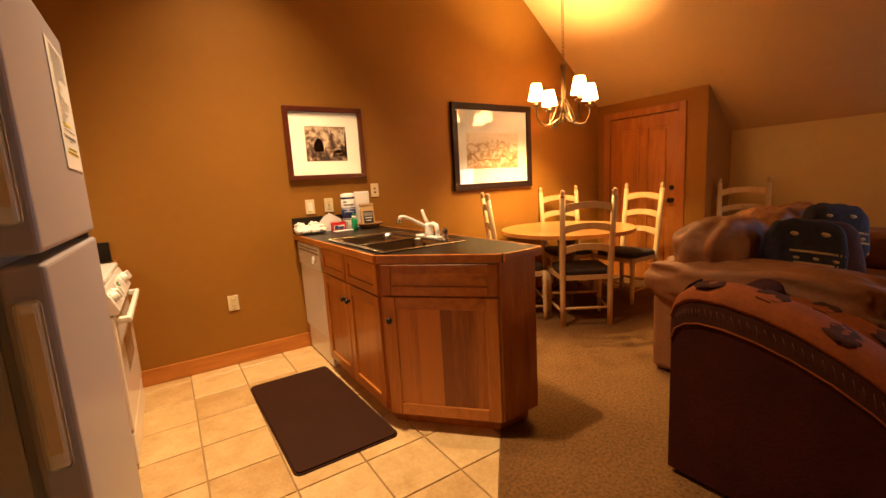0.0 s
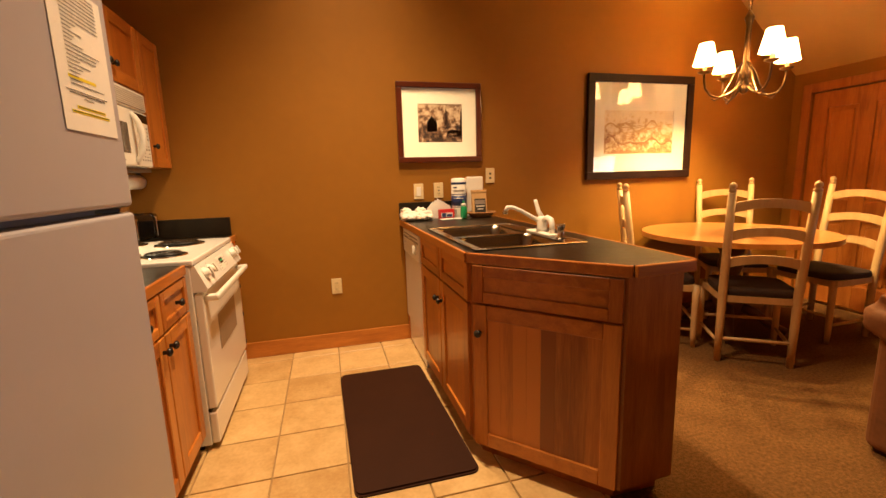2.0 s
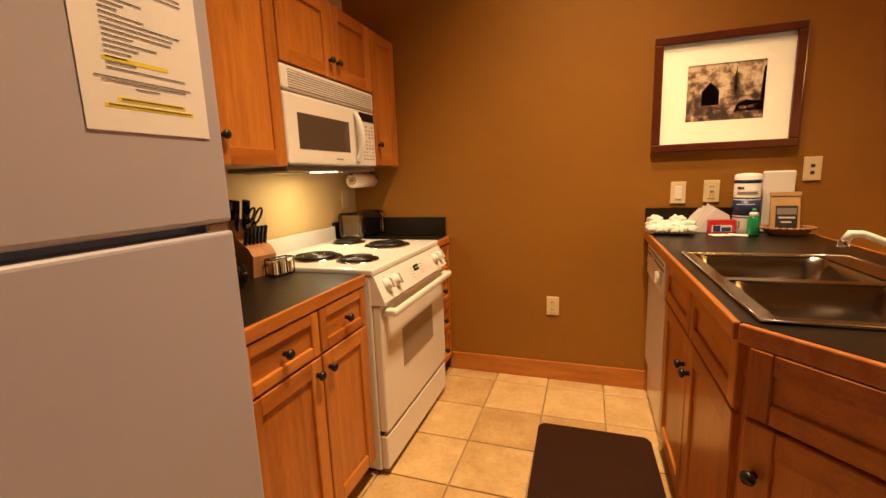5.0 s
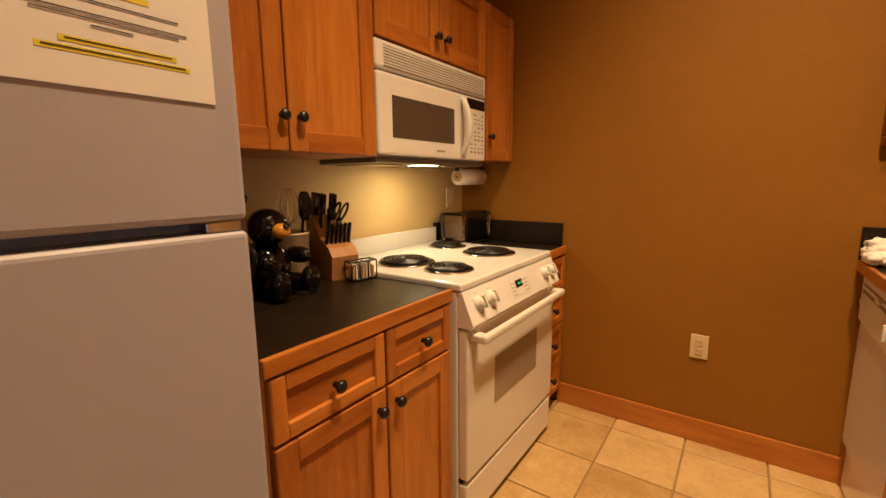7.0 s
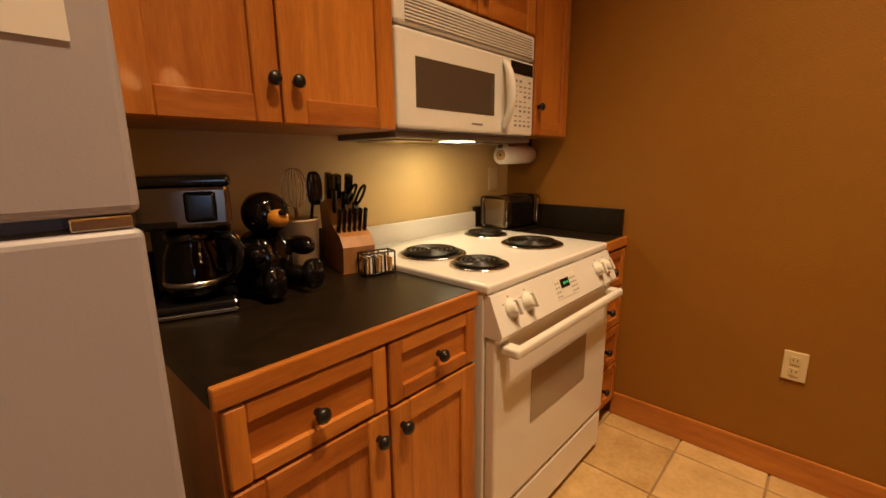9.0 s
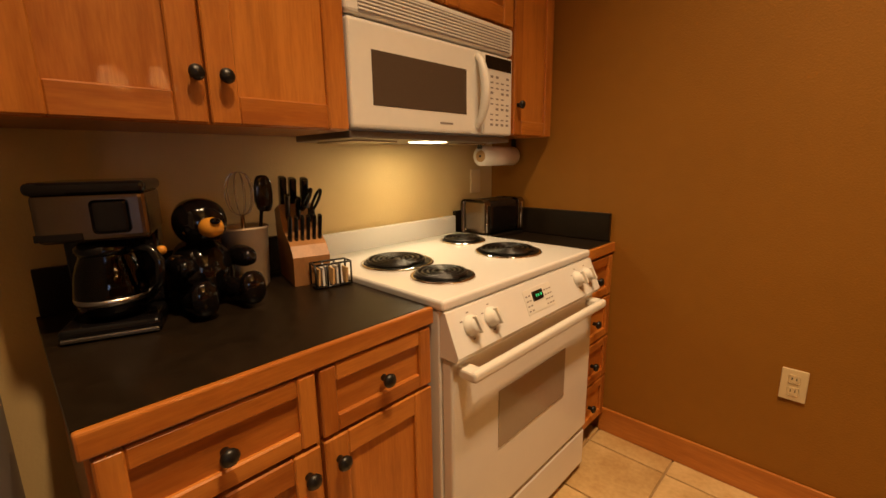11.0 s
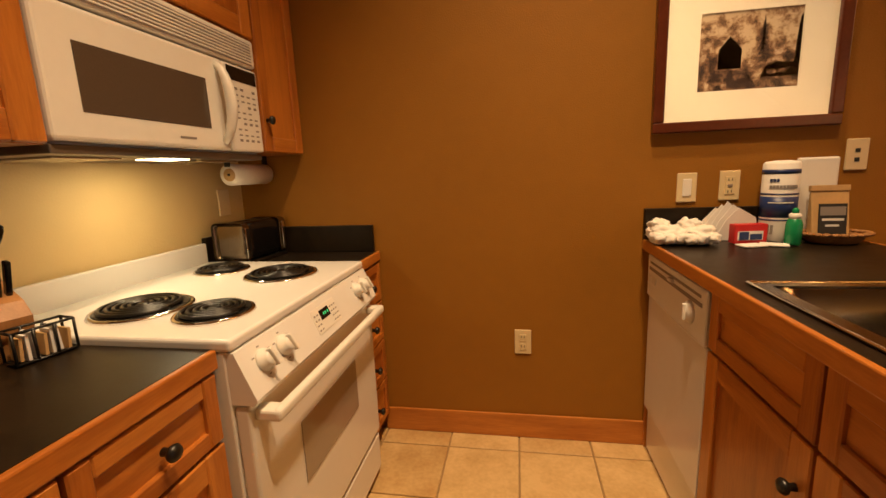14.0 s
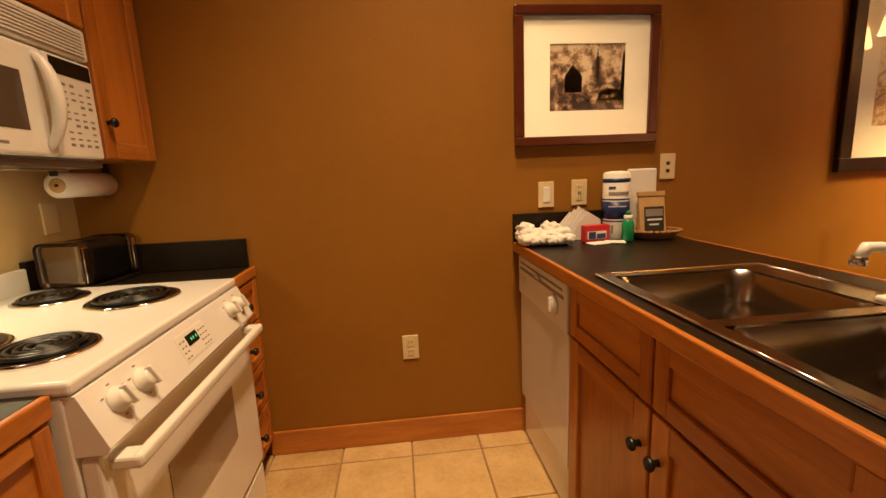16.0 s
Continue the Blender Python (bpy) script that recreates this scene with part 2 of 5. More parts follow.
def print_art(name, dark, light, sky, seed, level, tilt):
    """A printed landscape: pale sky above, ragged dark growth and light ground below."""
    m = bpy.data.materials.new(name)
    m.use_nodes = True
    n, l = m.node_tree.nodes, m.node_tree.links
    b = n["Principled BSDF"]
    b.inputs["Roughness"].default_value = 0.5
    co = n.new("ShaderNodeTexCoord")
    mp = n.new("ShaderNodeMapping")
    mp.inputs["Location"].default_value = (seed, 0, seed)
    l.new(co.outputs["Object"], mp.inputs["Vector"])
    tex = n.new("ShaderNodeTexNoise")
    tex.inputs["Scale"].default_value, tex.inputs["Detail"].default_value, tex.inputs["Roughness"].default_value = 24, 9, 0.66
    l.new(mp.outputs[0], tex.inputs["Vector"])
    split, rise = n.new("ShaderNodeSeparateXYZ"), n.new("ShaderNodeMath")
    l.new(co.outputs["Object"], split.inputs[0])
    rise.operation = "MULTIPLY_ADD"
    rise.inputs[1].default_value, rise.inputs[2].default_value = tilt, -level * tilt
    l.new(split.outputs[2], rise.inputs[0])
    both = n.new("ShaderNodeMath")
    l.new(tex.outputs[0], both.inputs[0]), l.new(rise.outputs[0], both.inputs[1])
    ramp = n.new("ShaderNodeValToRGB")
    e = ramp.color_ramp.elements
    e[0].position, e[0].color = 0.40, (*dark, 1)
    e[1].position, e[1].color = 0.60, (*sky, 1)
    mid = e.new(0.5)
    mid.color = (*light, 1)
    l.new(both.outputs[0], ramp.inputs[0]), l.new(ramp.outputs[0], b.inputs["Base Color"])
    return m


M["photo"] = print_art("sepia_print", (0.03, 0.014, 0.008), (0.22, 0.12, 0.06), (0.52, 0.40, 0.26), 3.0, 1.585, 0.75)
M["print_dark"] = material("dark_sepia_print", (0.055, 0.024, 0.012), 0.6, vary=0.5, scale=60)
M["sketch"] = print_art("faded_etching", (0.36, 0.17, 0.06), (0.62, 0.44, 0.22), (0.74, 0.62, 0.42), 8.0, 1.50, 0.8)

# ---- mesh helpers ----


def quad_box(bm, x0, x1, y0, y1, z0, z1, bevel=0.0, m=None, seg=2):
    """A box, its edges rounded by bevel, moved by the matrix m; added to bm."""
    r = bmesh.ops.create_cube(bm, size=1, matrix=Matrix.Translation(((x0 + x1) / 2, (y0 + y1) / 2, (z0 + z1) / 2)) @ Matrix.Diagonal((abs(x1 - x0), abs(y1 - y0), abs(z1 - z0), 1)))
    vs = r["verts"]
    if bevel:
        es = list({e for v in vs for e in v.link_edges})
        out = bmesh.ops.bevel(bm, geom=es, offset=bevel, segments=seg, profile=0.5, affect="EDGES")
        vs = list({v for f in out["faces"] for v in f.verts} | {v for v in vs if v.is_valid})
    if m is not None:
        bmesh.ops.transform(bm, matrix=m, verts=vs)
    return vs


def prism(bm, pts, z0, z1):
    """An upright prism on a flat outline."""
    lo = [bm.verts.new((x, y, z0)) for x, y in pts]
    hi = [bm.verts.new((x, y, z1)) for x, y in pts]
    n = len(pts)
    faces = [bm.faces.new(hi), bm.faces.new(lo[::-1])]
    faces += [bm.faces.new((lo[i], lo[(i + 1) % n], hi[(i + 1) % n], hi[i])) for i in range(n)]
    bmesh.ops.recalc_face_normals(bm, faces=faces)
    return lo + hi


def lathe(bm, profile, m=None, steps=24):
    """A turned shape: (radius, height) from bottom to top."""
    rings = []
    for r, z in profile:
        rings.append([bm.verts.new((max(r, 1e-4) * math.cos(a), max(r, 1e-4) * math.sin(a), z)) for a in (2 * math.pi * i / steps for i in range(steps))])
    faces = []
    for a, b in zip(rings, rings[1:]):
        faces += [bm.faces.new((a[i], a[(i + 1) % steps], b[(i + 1) % steps], b[i])) for i in range(steps)]
    faces += [bm.faces.new(rings[0][::-1]), bm.faces.new(rings[-1])]
    for f in faces:
        f.smooth = True
    vs = [v for r in rings for v in r]
    if m is not None:
        bmesh.ops.transform(bm, matrix=m, verts=vs)
    return vs


def tube(bm, path, radius, steps=10, closed=False):
    """A round bar along a path; radius may be a list."""
    pts = [Vector(p) for p in path]
    n = len(pts)
    rad = radius if isinstance(radius, (list, tuple)) else [radius] * n
    rings, side = [], None
    for i, p in enumerate(pts):
        t = (pts[(i + 1) % n] - pts[i - 1]) if closed else (pts[min(i + 1, n - 1)] - pts[max(i - 1, 0)])
        t.normalize()
        if side is None:
            side = t.orthogonal().normalized()
        side = (side - t * side.dot(t)).normalized()
        up = t.cross(side)
        rings.append([bm.verts.new(p + rad[i] * (side * math.cos(a) + up * math.sin(a))) for a in (2 * math.pi * k / steps for k in range(steps))])
    pairs = list(zip(rings, rings[1:])) + ([(rings[-1], rings[0])] if closed else [])
    faces = [bm.faces.new((a[k], a[(k + 1) % steps], b[(k + 1) % steps], b[k])) for a, b in pairs for k in range(steps)]
    if not closed:
        faces += [bm.faces.new(rings[0][::-1]), bm.faces.new(rings[-1])]
    for f in faces:
        f.smooth = True
    return [v for r in rings for v in r]


def puff(bm, centre, size, m=None, e=0.5, wrinkle=0.0, nu=40, nv=20, seed=0.0):
    """A soft cushion shape with rounded edges and slight wrinkles."""
    def p(c, k):
        return math.copysign(abs(c) ** k, c)
    vs, rows = [], []
    for j in range(nv + 1):
        v = -math.pi / 2 + math.pi * j / nv
        row = []
        for i in range(nu):
            u = 2 * math.pi * i / nu
            q = Vector((p(math.cos(v), e) * p(math.cos(u), e), p(math.cos(v), e) * p(math.sin(u), e), p(math.sin(v), e)))
            w = 1 + wrinkle * (noise.noise(q * 2.6 + Vector((seed, 0, seed))) - 0.8 * max(0.0, 0.14 - abs(noise.noise(Vector((q.x * 5.0, q.y * 3.0, q.z * 2.2 + seed))))))
            row.append(bm.verts.new(Vector(centre) + Vector((q.x * size[0] / 2 * w, q.y * size[1] / 2 * w, q.z * size[2] / 2 * w))))
        rows.append(row)
        vs += row
    for a, b in zip(rows, rows[1:]):
        for i in range(nu):
            f = bm.faces.new((a[i], a[(i + 1) % nu], b[(i + 1) % nu], b[i]))
            f.smooth = True
    bmesh.ops.remove_doubles(bm, verts=vs, dist=1e-5)
    vs = [v for v in vs if v.is_valid]
    if m is not None:
        bmesh.ops.transform(bm, matrix=m, verts=vs)
    return vs


def mesh_object(name, bm, mats):
    me = bpy.data.meshes.new(name)
    bm.normal_update()
    bm.to_mesh(me)
    bm.free()
    for one in mats if isinstance(mats, (list, tuple)) else [mats]:
        me.materials.append(M[one])
    return new(name, me)


def thing(name, where, label, category, group="", kind=""):
    ob = new(name)
    ob.empty_display_size = 0.05
    ob.location = where
    return tagged(ob, label, category, group, kind)


def part(name, bm, mats, parent, label=""):
    """Links a bmesh, drawn in the room's own coordinates, as one mesh under a thing or a part."""
    ob = mesh_object(name, bm, mats)
    ob.parent = parent
    if parent.type == "EMPTY":
        ob.matrix_parent_inverse = Matrix.Translation(parent.location).inverted()
    return tagged(ob, label)


def box_part(name, dims, mat, parent, bevel=0.003, label="", m=None):
    bm = bmesh.new()
    quad_box(bm, *dims, bevel, m)
    return part(name, bm, mat, parent, label)


def solo(name, bm, mats, label, category, group="", kind=""):
    return tagged(mesh_object(name, bm, mats), label, category, group, kind)


def paint(bm, start, index):
    """Gives the faces added since start the material slot index."""
    bm.faces.ensure_lookup_table()
    for f in bm.faces[start:]:
        f.material_index = index


# ---- the room ----
RIDGE = 1.0


def roof(x):
    return 2.03 + 0.84 * (4.72 - max(x, 2 * RIDGE - x))


def gable(name, y0, y1):
    bm = bmesh.new()
    x0, x1 = LEFT - 0.12, KNEE + 0.12
    pts = [(x0, -0.1), (x1, -0.1), (x1, roof(x1)), (RIDGE, roof(RIDGE)), (x0, roof(x0))]
    a = [bm.verts.new((x, y0, z)) for x, z in pts]
    b = [bm.verts.new((x, y1, z)) for x, z in pts]
    bm.faces.new(a), bm.faces.new(b[::-1])
    for i in range(5):
        bm.faces.new((a[i], b[i], b[(i + 1) % 5], a[(i + 1) % 5]))
    bmesh.ops.recalc_face_normals(bm, faces=bm.faces)
    return solo(name, bm, "wall", "brown painted gable wall", "wall", kind="structure")


gable("wall_north", BACK, BACK + 0.12)
gable("wall_south", FRONT - 0.12, FRONT)
bm = bmesh.new()
quad_box(bm, LEFT - 0.12, LEFT, FRONT, BACK, -0.1, roof(LEFT))
solo("wall_west", bm, "cream_wall", "cream painted kitchen wall behind the counter", "wall", kind="structure")
bm = bmesh.new()
quad_box(bm, KNEE, KNEE + 0.12, FRONT, BACK, -0.1, roof(KNEE))
solo("wall_east", bm, "cream_wall", "low cream painted knee wall under the sloped ceiling", "wall", kind="structure")
bm = bmesh.new()
for xa, xb in ((LEFT - 0.12, RIDGE), (RIDGE, KNEE + 0.12)):
    vs = [bm.verts.new(v) for v in [(xa, FRONT, roof(xa)), (xb, FRONT, roof(xb)), (xb, BACK, roof(xb)), (xa, BACK, roof(xa))]]
    up = [bm.verts.new(v.co + Vector((0, 0, 0.12))) for v in vs]
    bm.faces.new(vs), bm.faces.new(up[::-1])
    for i in range(4):
        bm.faces.new((vs[i], up[i], up[(i + 1) % 4], vs[(i + 1) % 4]))
bmesh.ops.recalc_face_normals(bm, faces=bm.faces)
solo("ceiling", bm, "ceiling", "tan painted vaulted ceiling", "ceiling", kind="structure")

# closet box with the pine door, under the slope
DY0, DY1, DZ = 2.535, 3.335, 1.84
CY = 2.27
bm = bmesh.new()
W = 0.1


def sloped(bm, x0, x1, y0, y1, z0):
    vs = quad_box(bm, x0, x1, y0, y1, z0, z0 + 1)
    for v in vs:
        if v.co.z > z0 + 0.5:
            v.co.z = roof(v.co.x) - 0.001


sloped(bm, DOORX, DOORX + W, CY, DY0, 0)
sloped(bm, DOORX, DOORX + W, DY1, BACK - 0.002, 0)
sloped(bm, DOORX, DOORX + W, DY0, DY1, DZ)
sloped(bm, DOORX + W, KNEE - 0.002, CY, CY + W, 0)
solo("wall_closet", bm, "wall", "brown painted closet wall under the slope", "wall", kind="structure")

door = thing("door_1", (DOORX, DY0, 0), "closed knotty pine panel door with black knob", "door", kind="structure")
bm = bmesh.new()
for y0, y1 in ((DY0 + 0.004, DY0 + 0.12), (DY1 - 0.12, DY1 - 0.004), (2.88, 2.99)):
    quad_box(bm, DOORX + 0.012, DOORX + 0.05, y0, y1, 0.012, DZ - 0.006, 0.003)
for z0, z1 in ((0.012, 0.22), (0.75, 0.93), (DZ - 0.14, DZ - 0.006)):
    for y0, y1 in ((DY0 + 0.12, 2.88), (2.99, DY1 - 0.12)):
        quad_box(bm, DOORX + 0.013, DOORX + 0.049, y0, y1, z0, z1, 0.003)
part("frame", bm, "pine", door)
for y0, y1 in ((DY0 + 0.12, 2.88), (2.99, DY1 - 0.12)):
    for z0, z1 in ((0.22, 0.75), (0.93, DZ - 0.14)):
        bm = bmesh.new()
        quad_box(bm, DOORX + 0.028, DOORX + 0.045, y0 - 0.01, y1 + 0.01, z0 - 0.01, z1 + 0.01)
        quad_box(bm, DOORX + 0.02, DOORX + 0.03, y0 + 0.03, y1 - 0.03, z0 + 0.03, z1 - 0.03, 0.008, seg=1)
        part("panel", bm, "pine", door)
for z, name in ((0.93, "knob"), (1.06, "deadbolt")):
    bm = bmesh.new()
    lathe(bm, [(0.026, 0), (0.026, 0.006), (0.01, 0.012), (0.01, 0.03), (0.026, 0.04), (0.026, 0.055), (0.012, 0.064)] if name == "knob" else [(0.024, 0), (0.024, 0.012), (0.012, 0.02)],
          pose(DOORX + 0.012, DY0 + 0.07, z, 0, -90, 0))
    part(name, bm, "black_matt", door, "black metal " + name)
trim = thing("door_trim", (DOORX, DY0, 0), "knotty pine door casing", "trim", kind="structure")
for dims in ((DOORX - 0.02, DOORX - 0.001, DY0 - 0.07, DY0, 0, DZ + 0.075), (DOORX - 0.02, DOORX - 0.001, DY1, DY1 + 0.07, 0, DZ + 0.075), (DOORX - 0.02, DOORX - 0.001, DY0, DY1, DZ, DZ + 0.075)):
    box_part("board", dims, "pine", trim, 0.004)

base = thing("baseboard", (0.5, BACK, 0), "hickory baseboard along the brown wall", "baseboard", kind="structure")
box_part("board", (-0.02, 1.14, BACK - 0.013, BACK - 0.001, FLOOR + 0.0045, 0.136), "wood_x", base, 0.004)
box_part("board", (1.76, DOORX - 0.002, BACK - 0.013, BACK - 0.001, FLOOR + 0.0045, 0.136), "wood_x", base, 0.004)

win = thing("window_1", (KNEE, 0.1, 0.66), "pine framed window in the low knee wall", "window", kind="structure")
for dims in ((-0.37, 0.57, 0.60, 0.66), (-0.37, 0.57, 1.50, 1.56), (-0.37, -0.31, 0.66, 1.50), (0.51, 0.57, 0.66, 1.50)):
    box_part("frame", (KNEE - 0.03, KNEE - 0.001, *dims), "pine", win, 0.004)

# ---- kitchen cabinets ----


def face_frame(origin, along):
    """Local axes of a cabinet front: x along it, y out of it, z up."""
    a = Vector((*along, 0)).normalized()
    out = Vector((a.y, -a.x, 0))
    return Matrix(((a.x, out.x, 0, origin[0]), (a.y, out.y, 0, origin[1]), (0, 0, 1, 0), (0, 0, 0, 1)))


def knob(parent, m, u, z):
    bm = bmesh.new()
    lathe(bm, [(0.008, 0), (0.007, 0.012), (0.014, 0.017), (0.016, 0.023), (0.012, 0.029), (0.003, 0.032)], m @ pose(u, 0.018, z, -90, 0, 0), 18)
    part("knob", bm, "black_matt", parent, "black round knob")


def shaker(name, parent, m, u0, u1, z0, z1, level="wood_y", rail=0.055, planks=False, knob_at=None):
    """A framed front with a sunk panel; knob as a part of it."""
    t = 0.019
    a, b = u0 + rail - 0.004, u1 - rail + 0.004
    bm = bmesh.new()
    quad_box(bm, a, b, 0, 0.006 if planks else 0.009, z0 + rail - 0.004, z1 - rail + 0.004, 0, m)
    d = part(name, bm, level if z1 - z0 < 0.25 else "wood", parent)
    for ua, ub in ((u0, u0 + rail), (u1 - rail, u1)):
        bm = bmesh.new()
        quad_box(bm, ua, ub, 0, t, z0, z1, 0.003, m, 1)
        part("stile", bm, "wood", d)
    for za, zb in ((z1 - rail, z1), (z0, z0 + rail)):
        bm = bmesh.new()
        quad_box(bm, u0 + rail, u1 - rail, 0, t - 0.001, za, zb, 0.003, m, 1)
        part("rail", bm, level, d)
    if planks:
        for i in range(8):
            bm = bmesh.new()
            quad_box(bm, a + (b - a) * i / 8 + 0.0001, a + (b - a) * (i + 1) / 8 - 0.0001, 0, 0.010, z0 + rail - 0.004, z1 - rail + 0.004, 0.0003, m, 1)
            part("plank", bm, "plank", d)
    if knob_at:
        knob(d, m, *knob_at)
    return d


TOP_L, TOP_P = 0.884, 0.921
# base cabinet beside the fridge
cab = thing("base_cabinet", (-0.3, 2.1, 0), "hickory base cabinet with two drawers and two doors", "cabinet")
mL = face_frame((-0.022, 0), (0, 1))
box_part("body", (-0.62, -0.022, 1.80, 2.438, 0.10, TOP_L - 0.04), "wood", cab, 0.002)
# recess shade is painted onto this toe kick
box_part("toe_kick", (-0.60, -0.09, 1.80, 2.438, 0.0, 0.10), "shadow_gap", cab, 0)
for u0, u1, side in ((1.806, 2.133, 1), (2.141, 2.434, 0)):
    mid = (u0 + u1) / 2
    shaker("drawer", cab, mL, u0, u1, 0.694, 0.838, rail=0.036, knob_at=(1.966 if side else 2.291, 0.765))
    shaker("door", cab, mL, u0, u1, 0.11, 0.686, knob_at=(u1 - 0.03 if side else u0 + 0.03, 0.635))
# drawer stack beside the wall
cab = thing("drawer_cabinet", (-0.3, 3.35, 0), "narrow hickory cabinet with four drawers", "cabinet")
box_part("body", (-0.62, -0.022, 3.212, 3.496, 0.10, TOP_L - 0.04), "wood", cab, 0.002)
# toe kick coloured as shade here too
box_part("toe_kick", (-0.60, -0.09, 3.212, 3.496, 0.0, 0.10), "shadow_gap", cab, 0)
zs = [0.11, 0.30, 0.485, 0.665, 0.838]
for z0, z1 in zip(zs, zs[1:]):
    shaker("drawer", cab, mL, 3.222, 3.488, z0 + 0.004, z1 - 0.004, rail=0.036, knob_at=(3.34, (z0 + z1) / 2))


def worktop(name, outlines, edges, z, label):
    ob = thing(name, (outlines[0][0][0], outlines[0][0][1], z), label, "countertop")
    for o in outlines:
        bm = bmesh.new()
        prism(bm, o, z - 0.038, z)
        part("slab", bm, "laminate", ob)
    for (xa, ya), (xb, yb) in edges:
        m = face_frame((xa, ya), (xb - xa, yb - ya))
        ln = math.hypot(xb - xa, yb - ya)
        bm = bmesh.new()
        quad_box(bm, 0, ln, 0.0005, 0.016, z - 0.040, z + 0.001, 0.004, m)
        part("edge_strip", bm, "wood_y" if abs(xb - xa) < 0.1 else "wood_x", ob, "hickory edge strip")
    return ob


worktop("worktop", [[(LEFT + 0.002, 1.793), (-0.016, 1.793), (-0.016, 2.443), (LEFT + 0.002, 2.443)]], [((-0.016, 1.793), (-0.016, 2.443))], TOP_L, "black laminate worktop with hickory edge")
worktop("worktop", [[(LEFT + 0.002, 3.206), (-0.016, 3.206), (-0.016, 3.498), (LEFT + 0.002, 3.498)]], [((-0.016, 3.206), (-0.016, 3.498))], TOP_L, "short black laminate worktop beside the range")
for dims in ((LEFT + 0.002, LEFT + 0.02, 1.80, 2.443, TOP_L + 0.001, TOP_L + 0.112), (LEFT + 0.002, LEFT + 0.02, 3.206, 3.478, TOP_L + 0.001, TOP_L + 0.112), (LEFT + 0.002, -0.022, 3.48, 3.498, TOP_L + 0.001, TOP_L + 0.117), (1.085, 1.748, 3.48, 3.498, TOP_P + 0.001, TOP_P + 0.122)):
    bm = bmesh.new()
    quad_box(bm, *dims, 0.003)
    solo("backsplash", bm, "laminate", "black laminate backsplash strip on the wall", "backsplash")

# upper cabinets
mU = face_frame((-0.332, 0), (0, 1))
UB, UT = 1.303, 2.03
cab = thing("wall_cabinet", (-0.5, 2.1, UB), "hickory wall cabinet with two doors", "cabinet", "wall cabinets")
box_part("body", (LEFT + 0.002, -0.332, 1.79, 2.456, UB, UT), "wood", cab, 0.002)
shaker("door", cab, mU, 1.795, 2.107, UB + 0.002, UT - 0.002, rail=0.06, knob_at=(2.087, 1.40))
shaker("door", cab, mU, 2.113, 2.452, UB + 0.002, UT - 0.002, rail=0.06, knob_at=(2.145, 1.40))
cab = thing("wall_cabinet", (-0.5, 2.83, 1.7), "short hickory wall cabinet above the microwave", "cabinet", "wall cabinets")
box_part("body", (LEFT + 0.002, -0.332, 2.459, 3.203, 1.698, UT), "wood", cab, 0.002)
shaker("door", cab, mU, 2.463, 2.828, 1.70, UT - 0.002, rail=0.06, knob_at=(2.80, 1.775))
shaker("door", cab, mU, 2.834, 3.199, 1.70, UT - 0.002, rail=0.06, knob_at=(2.862, 1.775))
cab = thing("wall_cabinet", (-0.5, 3.35, UB), "narrow hickory wall cabinet with one door", "cabinet", "wall cabinets")
box_part("body", (LEFT + 0.002, -0.332, 3.206, 3.496, UB + 0.012, UT), "wood", cab, 0.002)
shaker("door", cab, mU, 3.21, 3.492, UB + 0.014, UT - 0.002, rail=0.055, knob_at=(3.236, 1.43))

# ---- range ----
R0, R1 = 2.447, 3.203
rng = thing("electric_range", (-0.3, 2.825, 0), "white electric range with four coil burners", "stove")
box_part("body", (-0.60, 0.012, R0, R1, 0.05, 0.875), "white", rng, 0.004)
box_part("plinth", (-0.56, -0.03, R0 + 0.02, R1 - 0.02, 0.0, 0.05), "black_matt", rng, 0)
bm = bmesh.new()
quad_box(bm, -0.612, 0.028, R0 - 0.002, R1 + 0.002, 0.876, 0.903, 0.008, None, 3)
part("cooktop", bm, "white", rng)
bm = bmesh.new()
vs = quad_box(bm, -0.636, -0.613, R0, R1, 0.876, 0.985, 0.006)
for v in vs:
    if v.co.z > 0.95:
        v.co.z += 0.018 * math.sin(math.pi * (v.co.y - R0) / (R1 - R0)) - 0.008
part("backguard", bm, "white", rng)
bm = bmesh.new()
pts = [(0.012, 0.874), (0.030, 0.874), (0.072, 0.772), (0.066, 0.760), (0.012, 0.760)]
a = [bm.verts.new((x, R0 + 0.002, z)) for x, z in pts]
b = [bm.verts.new((x, R1 - 0.002, z)) for x, z in pts]
bm.faces.new(a), bm.faces.new(b[::-1])
for i in range(5):
    bm.faces.new((a[i], b[i], b[(i + 1) % 5], a[(i + 1) % 5]))
bmesh.ops.recalc_face_normals(bm, faces=bm.faces)
panel = part("control_panel", bm, "white", rng)
# x along the panel, y up its slope, z out of it
slant = Matrix(((0, -0.381, 0.925, 0.051), (1, 0, 0, 0), (0, 0.925, 0.381, 0.823), (0, 0, 0, 1)))
for y in (2.52, 2.60, 3.07, 3.135):
    bm = bmesh.new()
    lathe(bm, [(0.026, 0), (0.026, 0.006), (0.021, 0.010), (0.019, 0.022), (0.016, 0.026)], slant @ pose(y, 0.006, 0), 20)
    quad_box(bm, -0.0045, 0.0045, -0.022, 0.022, 0.02, 0.034, 0.002, slant @ pose(y, 0.006, 0, 0, 0, 12))
    part("control_knob", bm, "white_plastic", panel)
    bm = bmesh.new()
    for k in range(5):
        ang = radians(-60 + 60 * k)
        quad_box(bm, -0.004, 0.004, -0.0015, 0.0015, 0.0003, 0.001, 0, slant @ pose(y + 0.033 * math.sin(ang), 0.006 + 0.033 * math.cos(ang), 0))
    tagged(part("dial_mark", bm, "print", panel), kind="stuff")
bm = bmesh.new()
